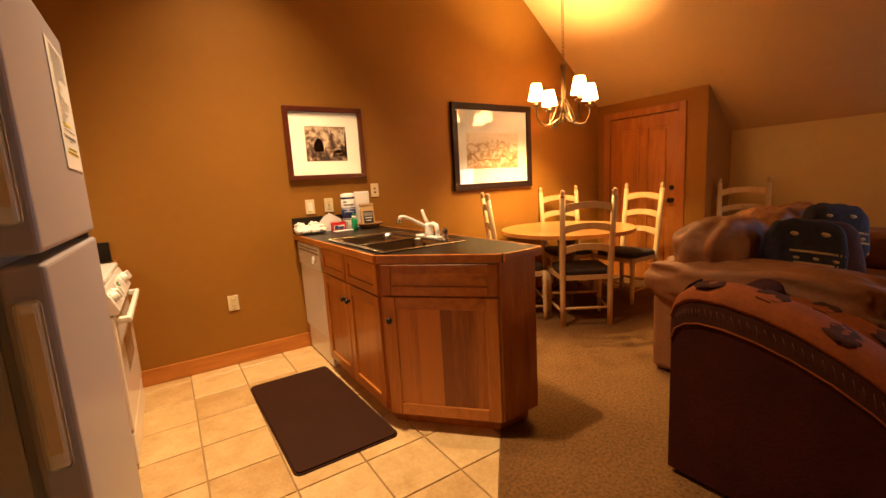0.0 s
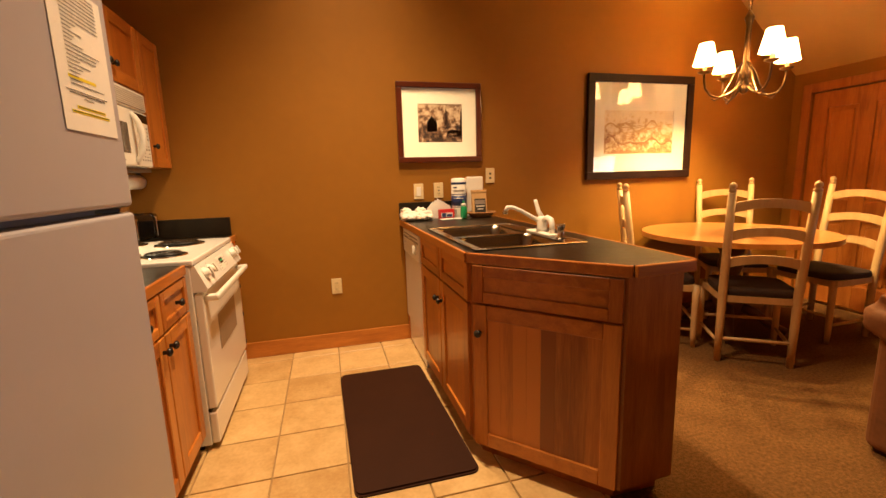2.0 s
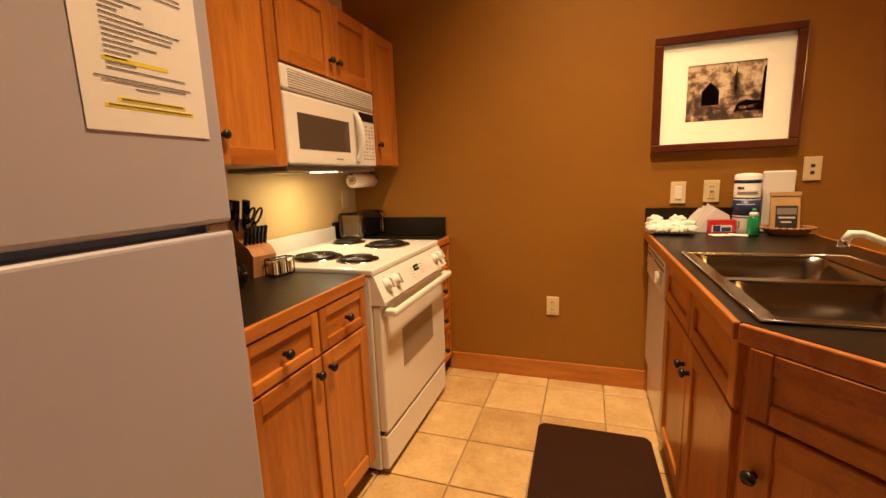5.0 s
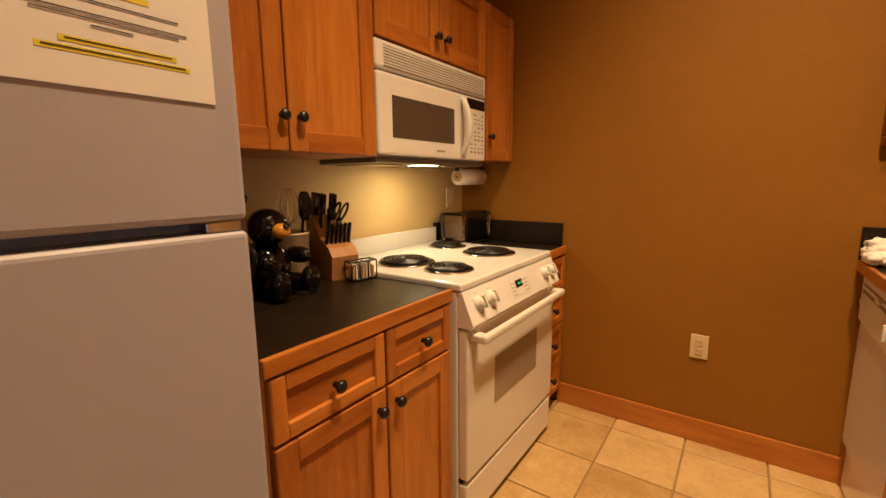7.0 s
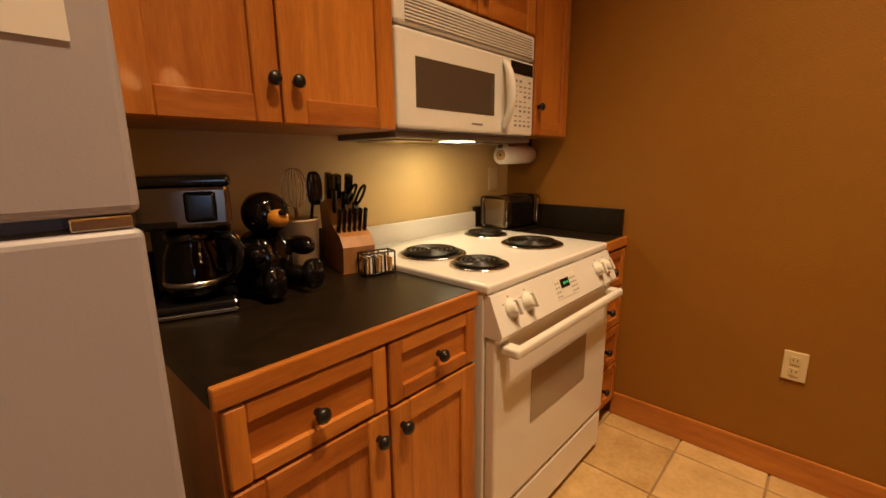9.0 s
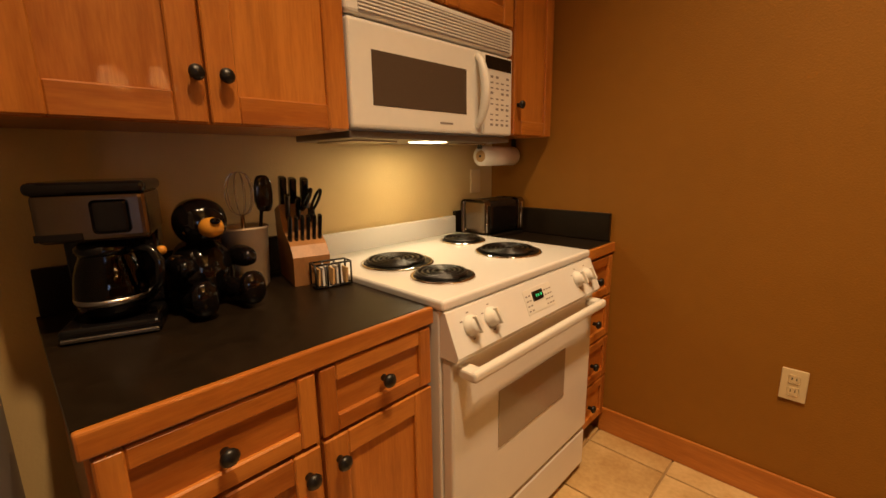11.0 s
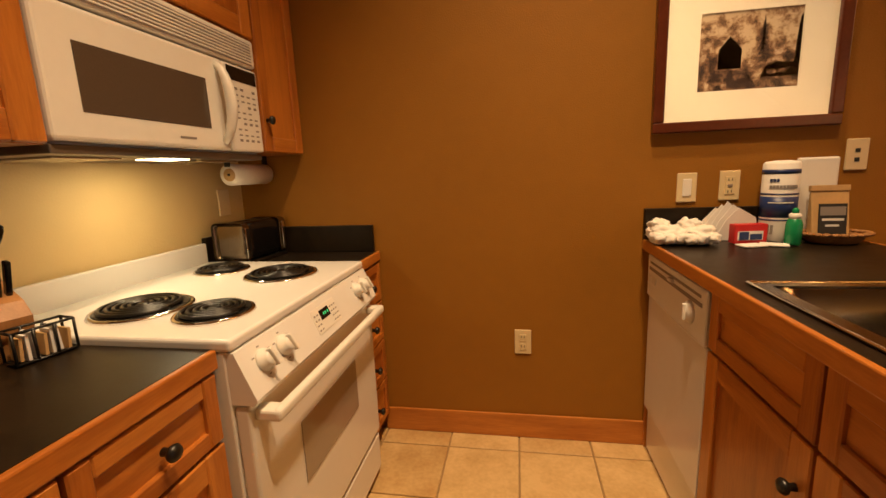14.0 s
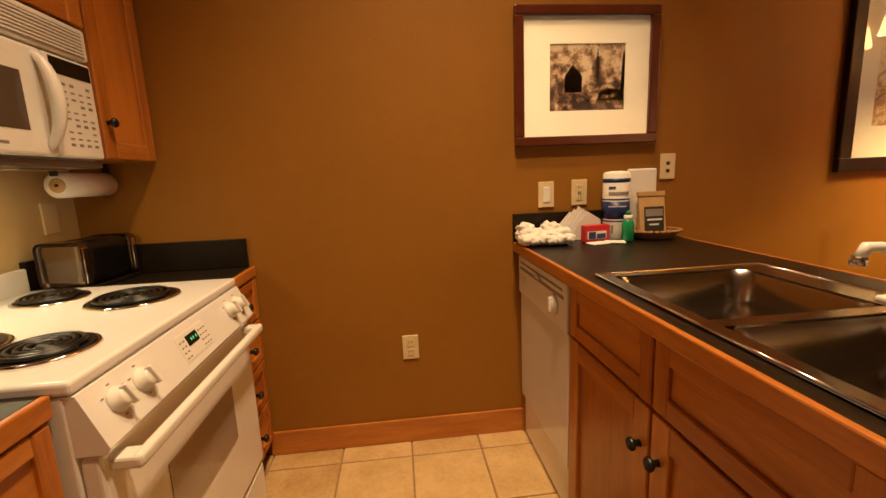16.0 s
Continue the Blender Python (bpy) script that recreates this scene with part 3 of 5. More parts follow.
quad_box(bm, 2.755, 2.90, -0.035, 0.035, 0.0002, 0.0015, 0.0005, slant)
part("keypad", bm, "white_plastic", panel)
bm = bmesh.new()
quad_box(bm, 2.795, 2.85, -0.004, 0.024, 0.001, 0.003, 0.0005, slant)
screen = part("display", bm, "display", panel)
bm = bmesh.new()
for k, u in enumerate((2.812, 2.823, 2.837)):
    quad_box(bm, u, u + 0.005, 0.006, 0.014, 0.003, 0.0036, 0, slant)
part("digits", bm, "digits", screen, "green clock digits")
bm = bmesh.new()
for k in range(4):
    for u in (2.762, 2.777, 2.858, 2.873, 2.888):
        quad_box(bm, u, u + 0.009, -0.028 + k * 0.014, -0.024 + k * 0.014, 0.0015, 0.002, 0, slant)
tagged(part("key_mark", bm, "print", panel), kind="stuff")
bm = bmesh.new()
quad_box(bm, 0.013, 0.050, R0 + 0.004, R1 - 0.004, 0.222, 0.752, 0.008, None, 3)
oven = part("oven_door", bm, "white", rng)
box_part("window", (0.0505, 0.0525, 2.635, 3.005, 0.43, 0.605), "oven_glass", oven, 0.0008, "tinted oven window")
bm = bmesh.new()
quad_box(bm, 0.085, 0.108, R0 + 0.02, R1 - 0.02, 0.712, 0.742, 0.010, None, 3)
for y in (R0 + 0.02, R1 - 0.06):
    quad_box(bm, 0.046, 0.100, y, y + 0.04, 0.714, 0.740, 0.006)
part("handle", bm, "white_plastic", oven)
box_part("storage_drawer", (0.013, 0.046, R0 + 0.004, R1 - 0.004, 0.055, 0.206), "white", rng, 0.008)
# black strip stands in for the shade between oven door and drawer
box_part("drawer_gap", (0.010, 0.024, R0 + 0.006, R1 - 0.006, 0.207, 0.221), "black_matt", rng, 0)
for cx, cy, r in ((-0.345, 2.625, 0.104), (-0.125, 2.605, 0.082), (-0.435, 3.045, 0.082), (-0.175, 2.99, 0.104)):
    bm = bmesh.new()
    lathe(bm, [(r * 0.3, 0.904), (r * 0.9, 0.9045), (r * 1.05, 0.911), (r * 1.10, 0.910), (r * 1.14, 0.9035), (r * 0.5, 0.9032)], pose(cx, cy, 0), 40)
    burner = part("drip_pan", bm, "chrome", rng, "chrome drip pan")
    bm = bmesh.new()
    lathe(bm, [(r * 0.2, 0.9085), (r * 0.7, 0.9088), (r * 0.99, 0.9112), (r * 1.02, 0.9108), (r * 0.5, 0.9045)], pose(cx, cy, 0), 36)
    part("burnt_bowl", bm, "coil", burner, "black pan bowl under the coil")
    bm = bmesh.new()
    turns, path = (5 if r > 0.09 else 4), []
    for k in range(turns * 26):
        q = k / 26
        rad = 0.018 + (r * 0.95 - 0.018) * q / turns
        path.append((cx + rad * math.cos(2 * math.pi * q), cy + rad * math.sin(2 * math.pi * q), 0.9165))
    tube(bm, path, 0.0055, 7)
    lathe(bm, [(0.014, 0.908), (0.016, 0.916), (0.012, 0.9195)], pose(cx, cy, 0), 14)
    for k in range(3):
        quad_box(bm, 0.01, r, -0.002, 0.002, 0.905, 0.912, 0, pose(cx, cy, 0, 0, 0, 120 * k + 20))
    part("coil", bm, "coil", burner, "black heating coil")

# ---- microwave ----
mw = thing("microwave", (-0.45, 2.83, 1.3), "white over-range microwave oven with vent grille", "microwave")
X = -0.318
box_part("body", (LEFT + 0.003, X - 0.03, 2.460, 3.202, 1.306, 1.694), "white", mw, 0.004)
bm = bmesh.new()
quad_box(bm, X - 0.03, X + 0.002, 2.460, 3.202, 1.600, 1.694, 0.010, None, 3)
vent = part("vent_panel", bm, "white_plastic", mw)
bm = bmesh.new()
for k in range(7):
    z = 1.612 + k * 0.0095
    quad_box(bm, X + 0.0015, X + 0.0045, 2.50, 3.18, z, z + 0.0052, 0.001, None, 1)
tagged(part("louvre", bm, "white_plastic", vent), kind="stuff")
bm = bmesh.new()
for k in range(8):
    z = 1.607 + k * 0.0095
    quad_box(bm, X + 0.0012, X + 0.0026, 2.50, 3.18, z, z + 0.0048)
tagged(part("slot", bm, "print", vent), kind="stuff")
bm = bmesh.new()
quad_box(bm, X - 0.03, X + 0.004, 2.462, 3.018, 1.312, 1.592, 0.010, None, 3)
mdoor = part("door", bm, "white_plastic", mw)
bm = bmesh.new()
quad_box(bm, X + 0.003, X + 0.0055, 2.535, 2.930, 1.375, 1.520, 0.0012)
part("window", bm, "mw_glass", mdoor, "grey mesh window")
bm = bmesh.new()
path = [(X + 0.003 + 0.040 * math.sin(math.pi * k / 14) ** 0.6, 2.985, 1.338 + 0.235 * k / 14) for k in range(15)]
tube(bm, path, [0.011 + 0.006 * math.sin(math.pi * k / 14) for k in range(15)], 12)
part("handle", bm, "white_plastic", mdoor)
box_part("badge", (X + 0.003, X + 0.0052, 2.80, 2.86, 1.338, 1.344), "print", mdoor, 0)
bm = bmesh.new()
quad_box(bm, X - 0.03, X + 0.002, 3.022, 3.200, 1.312, 1.592, 0.008, None, 3)
pad = part("control_panel", bm, "white_plastic", mw)
box_part("display", (X + 0.001, X + 0.0035, 3.035, 3.190, 1.540, 1.584), "display", pad, 0.0008)
bm = bmesh.new()
for r in range(10):
    for c in range(4):
        if (r * 3 + c * 5) % 7 != 2:
            y, z = 3.065 + c * 0.032, 1.345 + r * 0.0185
            quad_box(bm, X + 0.0018, X + 0.0028, y, y + 0.016, z, z + (0.005 if r % 3 else 0.008))
tagged(part("key_mark", bm, "print", pad), kind="stuff")
bm = bmesh.new()
vs = quad_box(bm, LEFT + 0.01, X - 0.01, 2.462, 3.200, 1.286, 1.306, 0.003)
part("hood", bm, "hood_grey", mw, "dark metal hood underside")
box_part("lamp_lens", (-0.46, -0.38, 2.79, 2.90, 1.2835, 1.2862), "hood_lens", mw, 0, "lit hood lamp")
for y in (2.52, 2.98):
    box_part("grease_filter", (-0.60, -0.40, y, y + 0.17, 1.281, 1.2862), "steel", mw, 0.001)

# ---- refrigerator ----
F0, F1, FX = 1.10, 1.72, 0.118
fr = thing("refrigerator", (-0.2, 1.4, 0), "white top-freezer refrigerator with textured doors", "refrigerator")
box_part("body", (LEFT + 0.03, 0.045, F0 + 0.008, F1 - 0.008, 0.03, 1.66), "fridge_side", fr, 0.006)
box_part("base_grille", (-0.5, 0.04, F0 + 0.02, F1 - 0.02, 0.0, 0.10), "gasket", fr, 0.003)
for name, z0, z1 in (("freezer_door", 1.167, 1.672), ("fridge_door", 0.105, 1.151)):
    bm = bmesh.new()
    quad_box(bm, 0.058, FX, F0, F1, z0, z1, 0.009, None, 3)
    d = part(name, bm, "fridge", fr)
    box_part("gasket", (0.045, 0.0585, F0 + 0.012, F1 - 0.012, z0 + 0.012, z1 - 0.012), "gasket", d, 0)
    za, zb = (1.215, 1.50) if name == "freezer_door" else (0.80, 1.095)
    bm = bmesh.new()
    quad_box(bm, 0.070, 0.104, F0 - 0.010, F0 + 0.002, za, zb, 0.010, None, 3)
    h = part("handle", bm, "white_plastic", d, "moulded grip on the door's edge")
    box_part("grip_hollow", (0.078, 0.096, F0 - 0.0115, F0 - 0.009, za + 0.03, zb - 0.02), "almond", h, 0.001)
box_part("hinge", (0.03, FX - 0.006, F1 - 0.06, F1 - 0.008, 1.152, 1.166), "steel", fr, 0.002)
box_part("mullion", (0.03, 0.060, F0 + 0.01, F1 - 0.06, 1.146, 1.172), "gasket", fr, 0)

sheet = thing("paper_notice", (FX, 1.58, 1.33), "printed white notice with highlighted lines taped on the freezer", "paper")
bm = bmesh.new()
quad_box(bm, FX + 0.0012, FX + 0.0022, 1.475, 1.685, 1.327, 1.618)
part("page", bm, "paper", sheet)
rnd = random.Random(4)
for mat, rows in (("marker", [(1.372, 0.05, 0.165), (1.362, 0.03, 0.18), (1.430, 0.035, 0.14)]), ("ink", [(1.606 - 0.0078 * k, 0.03 if k < 6 else 0.04, 0.06 + 0.12 * rnd.random() if k > 8 else 0.18) for k in range(25)] + [(1.375, 0.055, 0.16), (1.365, 0.035, 0.175), (1.4, 0.03, 0.17), (1.405, 0.02, 0.18), (1.393, 0.08, 0.12)])):
    bm = bmesh.new()
    for z, u0, u1 in rows:
        hh = 0.0062 if mat == "marker" else 0.0015
        x = FX + (0.0024 if mat == "marker" else 0.0029)
        quad_box(bm, x, x + 0.0003, 1.475 + u0, 1.475 + u1, z, z + hh)
    tagged(part("highlight" if mat == "marker" else "text", bm, mat, sheet), kind="stuff")

# ---- peninsula ----
PA, PB, PC, PD = Vector((1.125, 2.045)), Vector((1.515, 1.612)), Vector((1.745, 1.625)), Vector((1.745, 3.497))
pen = thing("peninsula_cabinet", (1.4, 2.3, 0), "hickory peninsula cabinet with an angled end door", "cabinet")
bm = bmesh.new()
prism(bm, [(1.128, 2.938), tuple(PA), tuple(PB), tuple(PC), (1.745, 2.938)], 0.10, 0.70)
for o in ([(1.128, 2.938), tuple(PA), (1.142, 2.04), (1.142, 2.938)], [tuple(PA), tuple(PB), (1.53, 1.626), (1.142, 2.06)], [tuple(PB), tuple(PC), (1.745, 1.64), (1.53, 1.64)], [(1.728, 1.64), (1.745, 1.64), (1.745, 2.938), (1.728, 2.938)]):
    prism(bm, o, 0.70, TOP_P - 0.04)
part("body", bm, "wood", pen)
bm = bmesh.new()
prism(bm, [(1.175, 2.938), (1.175, 2.08), (1.535, 1.672), (1.72, 1.672), (1.72, 2.938)], 0.0, 0.10)
part("toe_kick", bm, "wood_x", pen)
box_part("back_panel", (1.728, 1.745, 2.938, 3.497, 0.0, TOP_P - 0.04), "wood", pen, 0)
box_part("corner_post", (1.12, 1.14, 3.478, 3.497, 0.0, TOP_P - 0.04), "wood", pen, 0)
mS = face_frame((1.128, 0), (0, -1))
for u0, u1, kn in ((-2.932, -2.505, -2.535), (-2.495, -2.062, -2.465)):
    shaker("false_drawer", pen, mS, u0, u1, 0.712, 0.872, rail=0.045)
    shaker("door", pen, mS, u0, u1, 0.115, 0.704, rail=0.06, knob_at=(kn, 0.605))
ang = PB - PA
mD = face_frame(tuple(PA), tuple(ang))
L = ang.length
shaker("false_drawer", pen, mD, 0.012, L - 0.012, 0.722, 0.872, level="wood_x", rail=0.045)
shaker("door", pen, mD, 0.012, L - 0.012, 0.105, 0.714, level="wood_x", rail=0.06, planks=True, knob_at=(0.042, 0.60))
o = [[(1.101, 2.815), (1.775, 2.815), (1.775, 3.498), (1.101, 3.498)], [(1.101, 2.045), (1.153, 2.045), (1.153, 2.815), (1.101, 2.815)], [(1.625, 2.045), (1.775, 2.045), (1.775, 2.815), (1.625, 2.815)],
     [(1.111, 2.036), (1.512, 1.591), (1.755, 1.600), (1.770, 2.045), (1.103, 2.045)]]
worktop("worktop", o, [((1.101, 3.498), (1.106, 2.036)), ((1.108, 2.034), (1.512, 1.590)), ((1.513, 1.590), (1.755, 1.600)), ((1.757, 1.602), (1.776, 3.498))], TOP_P, "black laminate peninsula worktop with clipped corner and hickory edge")

dw = thing("dishwasher", (1.4, 3.2, 0), "white built-in dishwasher under the worktop", "dishwasher")
box_part("body", (1.15, 1.72, 2.942, 3.476, 0.02, 0.872), "white_plastic", dw, 0)
box_part("door", (1.112, 1.149, 2.945, 3.474, 0.225, 0.700), "white", dw, 0.005)
cp = box_part("control_panel", (1.104, 1.149, 2.945, 3.474, 0.705, 0.868), "white_plastic", dw, 0.006)
box_part("kick_panel", (1.128, 1.149, 2.945, 3.474, 0.03, 0.218), "white", dw, 0.004)
box_part("vent_slot", (1.1025, 1.1045, 2.98, 3.44, 0.838, 0.846), "print", cp, 0)
bm = bmesh.new()
lathe(bm, [(0.036, 0), (0.034, 0.006), (0.028, 0.010), (0.024, 0.014)], pose(1.104, 3.05, 0.775, 0, -90, 0), 24)
quad_box(bm, 1.082, 1.094, 3.045, 3.055, 0.75, 0.80, 0.002)
part("dial", bm, "white_plastic", cp)
for y in (3.37, 3.40, 3.43):
    box_part("button", (1.098, 1.105, y, y + 0.02, 0.765, 0.79), "white_plastic", cp, 0.003)
box_part("grip_recess", (1.1025, 1.1045, 2.97, 3.45, 0.812, 0.824), "print", cp, 0)
box_part("latch", (1.092, 1.105, 3.19, 3.23, 0.825, 0.838), "white_plastic", cp, 0.004)

# sink
sink = thing("kitchen_sink", (1.4, 2.46, TOP_P), "stainless steel double-bowl sink set in the worktop", "sink")
SX0, SX1, SY0, SY1 = 1.140, 1.640, 2.035, 2.825
bm = bmesh.new()
zt = TOP_P + 0.006
for x0, x1, y0, y1 in ((SX0, SX0 + 0.035, SY0, SY1), (SX1 - 0.085, SX1, SY0, SY1), (SX0 + 0.035, SX1 - 0.085, SY0, SY0 + 0.035), (SX0 + 0.035, SX1 - 0.085, SY1 - 0.035, SY1), (SX0 + 0.035, SX1 - 0.085, 2.395, 2.43)):
    quad_box(bm, x0, x1, y0, y1, TOP_P + 0.0005, zt)
rim = part("rim", bm, "sink_steel", sink)
bm = bmesh.new()
tube(bm, [(SX0, SY0, zt - 0.001), (SX1, SY0, zt - 0.001), (SX1, SY1, zt - 0.001), (SX0, SY1, zt - 0.001)], 0.0045, 8, True)
part("rolled_edge", bm, "chrome", sink)
for y0, y1 in ((SY0 + 0.03, 2.40), (2.425, SY1 - 0.03)):
    x0, x1 = SX0 + 0.03, SX1 - 0.08
    bm = bmesh.new()
    rings = []
    for s, z in ((0.0, zt - 0.002), (0.012, zt - 0.02), (0.022, zt - 0.09), (0.032, zt - 0.14), (0.06, zt - 0.165), (0.12, zt - 0.172)):
        a0, a1, b0, b1, r = x0 + s, x1 - s, y0 + s, y1 - s, 0.055
        ring = []
        for cx, cy, st in ((a1 - r, b1 - r, 0), (a0 + r, b1 - r, 90), (a0 + r, b0 + r, 180), (a1 - r, b0 + r, 270)):
            for k in range(7):
                q = radians(st + 15 * k)
                ring.append(bm.verts.new((cx + r * math.cos(q), cy + r * math.sin(q), z)))
        rings.append(ring)
    nn = len(rings[0])
    for a, b in zip(rings, rings[1:]):
        for k in range(nn):
            bm.faces.new((a[k], b[k], b[(k + 1) % nn], a[(k + 1) % nn])).smooth = True
    bm.faces.new(rings[-1]).smooth = True
    bmesh.ops.recalc_face_normals(bm, faces=bm.faces)
    for f in bm.faces:
        f.normal_flip()
    bowl = part("bowl", bm, "sink_steel", sink)
    bm = bmesh.new()
    lathe(bm, [(0.042, zt - 0.1715), (0.042, zt - 0.168), (0.034, zt - 0.167), (0.030, zt - 0.171)], pose((x0 + x1) / 2, (y0 + y1) / 2, 0), 24)
    part("drain", bm, "chrome", bowl)

fau = thing("kitchen_faucet", (1.61, 2.48, zt), "white single-lever kitchen faucet with long spout", "faucet")
FXX, FY = 1.597, 2.345
bm = bmesh.new()
quad_box(bm, FXX - 0.028, FXX + 0.028, FY - 0.12, FY + 0.12, zt, zt + 0.012, 0.005, None, 3)
part("base_plate", bm, "white_plastic", fau)
bm = bmesh.new()
lathe(bm, [(0.028, zt + 0.01), (0.026, zt + 0.03), (0.025, zt + 0.07), (0.022, zt + 0.082), (0.010, zt + 0.088)], pose(FXX, FY, 0))
part("body", bm, "white_plastic", fau)
bm = bmesh.new()
tube(bm, [(FXX - 0.005, FY + 0.005, zt + 0.06), (FXX - 0.045, FY + 0.012, zt + 0.082), (FXX - 0.10, FY + 0.022, zt + 0.115), (FXX - 0.145, FY + 0.03, zt + 0.135), (FXX - 0.168, FY + 0.034, zt + 0.134), (FXX - 0.178, FY + 0.036, zt + 0.116)], [0.013, 0.010, 0.009, 0.009, 0.011, 0.010], 12)
spout = part("spout", bm, "white_plastic", fau)
bm = bmesh.new()
lathe(bm, [(0.013, zt + 0.098), (0.013, zt + 0.114)], pose(FXX - 0.179, FY + 0.036, 0.004), 14)
part("aerator", bm, "chrome", spout)
bm = bmesh.new()
tube(bm, [(FXX, FY, zt + 0.08), (FXX - 0.01, FY + 0.02, zt + 0.11), (FXX - 0.015, FY + 0.035, zt + 0.15), (FXX - 0.018, FY + 0.04, zt + 0.165)], [0.012, 0.010, 0.009, 0.008], 10)
part("lever", bm, "white_plastic", fau)
bm = bmesh.new()
tube(bm, [(FXX, FY - 0.02, zt + 0.07), (FXX, FY - 0.05, zt + 0.082), (FXX, FY - 0.085, zt + 0.075), (FXX, FY - 0.095, zt + 0.05), (FXX, FY - 0.095, zt + 0.01)], [0.014, 0.014, 0.014, 0.013, 0.013], 12)
part("spray_hose", bm, "white_plastic", fau)
bm = bmesh.new()
lathe(bm, [(0.022, zt), (0.022, zt + 0.006), (0.016, zt + 0.010), (0.016, zt + 0.045), (0.019, zt + 0.05), (0.019, zt + 0.062), (0.010, zt + 0.067)], pose(1.60, 2.175, 0))
solo("soap_dispenser", bm, "chrome", "chrome air gap cap on the sink deck", "soap dispenser")

# floor mat
bm = bmesh.new()
cs = []
for cx, cy, st in ((1.055, 2.965, 0), (0.628, 2.965, 90), (0.645, 1.98, 180), (1.08, 1.98, 270)):
    cs += [(cx + 0.035 * math.cos(radians(st + 15 * k)), cy + 0.035 * math.sin(radians(st + 15 * k))) for k in range(7)]
prism(bm, cs, FLOOR + 0.004, FLOOR + 0.019)
es = [e for e in bm.edges if all(v.co.z > FLOOR + 0.015 for v in e.verts)]
bmesh.ops.bevel(bm, geom=es, offset=0.008, segments=2, affect="EDGES")
solo("floor_mat", bm, "rubber", "dark brown rubber anti-fatigue mat on the tiles", "mat")

# ---- on the brown wall ----


def picture(name, x0, x1, z0, z1, wide, frame_mat, inner, art, label):
    ob = thing(name, ((x0 + x1) / 2, BACK, z0), label, "picture")
    y1, y0 = BACK - 0.002, BACK - 0.032
    bm = bmesh.new()
    for a, b, c, d in ((x0, x1, z1 - wide, z1), (x0, x1, z0, z0 + wide), (x0, x0 + wide, z0 + wide, z1 - wide), (x1 - wide, x1, z0 + wide, z1 - wide)):
        quad_box(bm, a, b, y0, y1, c, d, 0.005, None, 2)
    part("frame", bm, frame_mat, ob)
    bm = bmesh.new()
    a0, a1, c0, c1 = inner
    for a, b, c, d in ((x0 + wide, x1 - wide, c1, z1 - wide), (x0 + wide, x1 - wide, z0 + wide, c0), (x0 + wide, a0, c0, c1), (a1, x1 - wide, c0, c1)):
        quad_box(bm, a, b, y1 - 0.012, y1 - 0.006, c, d)
    part("mat_board", bm, "mat_board", ob)
    pr = box_part("print", (a0 - 0.004, a1 + 0.004, y1 - 0.008, y1 - 0.004, c0 - 0.004, c1 + 0.004), art, ob, 0)
    g = box_part("glass", (x0 + wide - 0.002, x1 - wide + 0.002, y1 - 0.018, y1 - 0.016, z0 + wide - 0.002, z1 - wide + 0.002), "picture_glass", ob, 0)
    g.visible_shadow = False
    return pr, y1 - 0.0085


pr, yy = picture("framed_photograph", 1.097, 1.712, 1.322, 1.868, 0.038, "frame_red", (1.246, 1.570, 1.462, 1.725), "photo", "sepia cabin photograph in a wide mat and mahogany frame")
bm = bmesh.new()
prism_pts = [(1.31, 1.535), (1.31, 1.60), (1.345, 1.645), (1.385, 1.60), (1.385, 1.535)]
vs = [bm.verts.new((x, yy, z)) for x, z in prism_pts]
bm.faces.new(vs)
bmesh.ops.solidify(bm, geom=bm.faces[:], thickness=0.0006)
part("cabin", bm, "ink", pr)
for cx, s in ((1.452, 1.0),):
    bm = bmesh.new()
    for k in range(7):
        w, z = 0.024 * s * (1 - k / 8) * (0.7 + 0.3 * (k % 2)), 1.575 + k * 0.0165 * s
        vs = [bm.verts.new(v) for v in ((cx - w, yy, z), (cx + w, yy, z), (cx, yy, z + 0.035 * s))]
        bm.faces.new(vs)
    part("fir", bm, "print_dark", pr)
for outline in ([(1.45, 1.50), (1.462, 1.535), (1.50, 1.55), (1.568, 1.542), (1.568, 1.50)], [(1.552, 1.54), (1.556, 1.62), (1.562, 1.69), (1.5695, 1.70), (1.5695, 1.54)]):
    bm = bmesh.new()
    bm.faces.new([bm.verts.new((x, yy, z)) for x, z in outline])
    bmesh.ops.solidify(bm, geom=bm.faces[:], thickness=0.0006)
    part("boulder" if outline[0][0] < 1.5 else "tree_edge", bm, "print_dark", pr)
bm = bmesh.new()
rr = random.Random(2)
for k in range(26):
    x, z, w = rr.uniform(1.27, 1.55), rr.uniform(1.475, 1.53), rr.uniform(0.006, 0.022)
    vs = [bm.verts.new((x + w * math.cos(q) * rr.uniform(0.6, 1), yy - 0.0002, z + 0.4 * w * math.sin(q))) for q in (0, 1, 2, 3, 4, 5)]
    bm.faces.new(vs)
tagged(part("rock", bm, "photo", pr), kind="stuff")

pr, yy = picture("framed_etching", 2.594, 3.596, 1.158, 1.972, 0.062, "frame_dark", (2.755, 3.415, 1.36, 1.70), "sketch", "pale landscape etching behind glass in a dark walnut frame")
for z0, rise, mt in ((1.50, 0.12, "kraft"), (1.43, 0.08, "wicker")):
    bm = bmesh.new()
    top = [(2.755 + 0.66 * i / 24, z0 + rise * (0.5 + noise.noise(Vector((i * 0.22, z0 * 9, 0))))) for i in range(25)]
    a = [bm.verts.new((x, yy, z)) for x, z in top]
    b = [bm.verts.new((x, yy, z - 0.012 - 0.018 * abs(noise.noise(Vector((x * 30, 2, z0)))))) for x, z in top]
    for i in range(24):
        bm.faces.new((a[i], b[i], b[i + 1], a[i + 1]))
    part("ridge", bm, mt, pr)
bm = bmesh.new()
rr = random.Random(5)
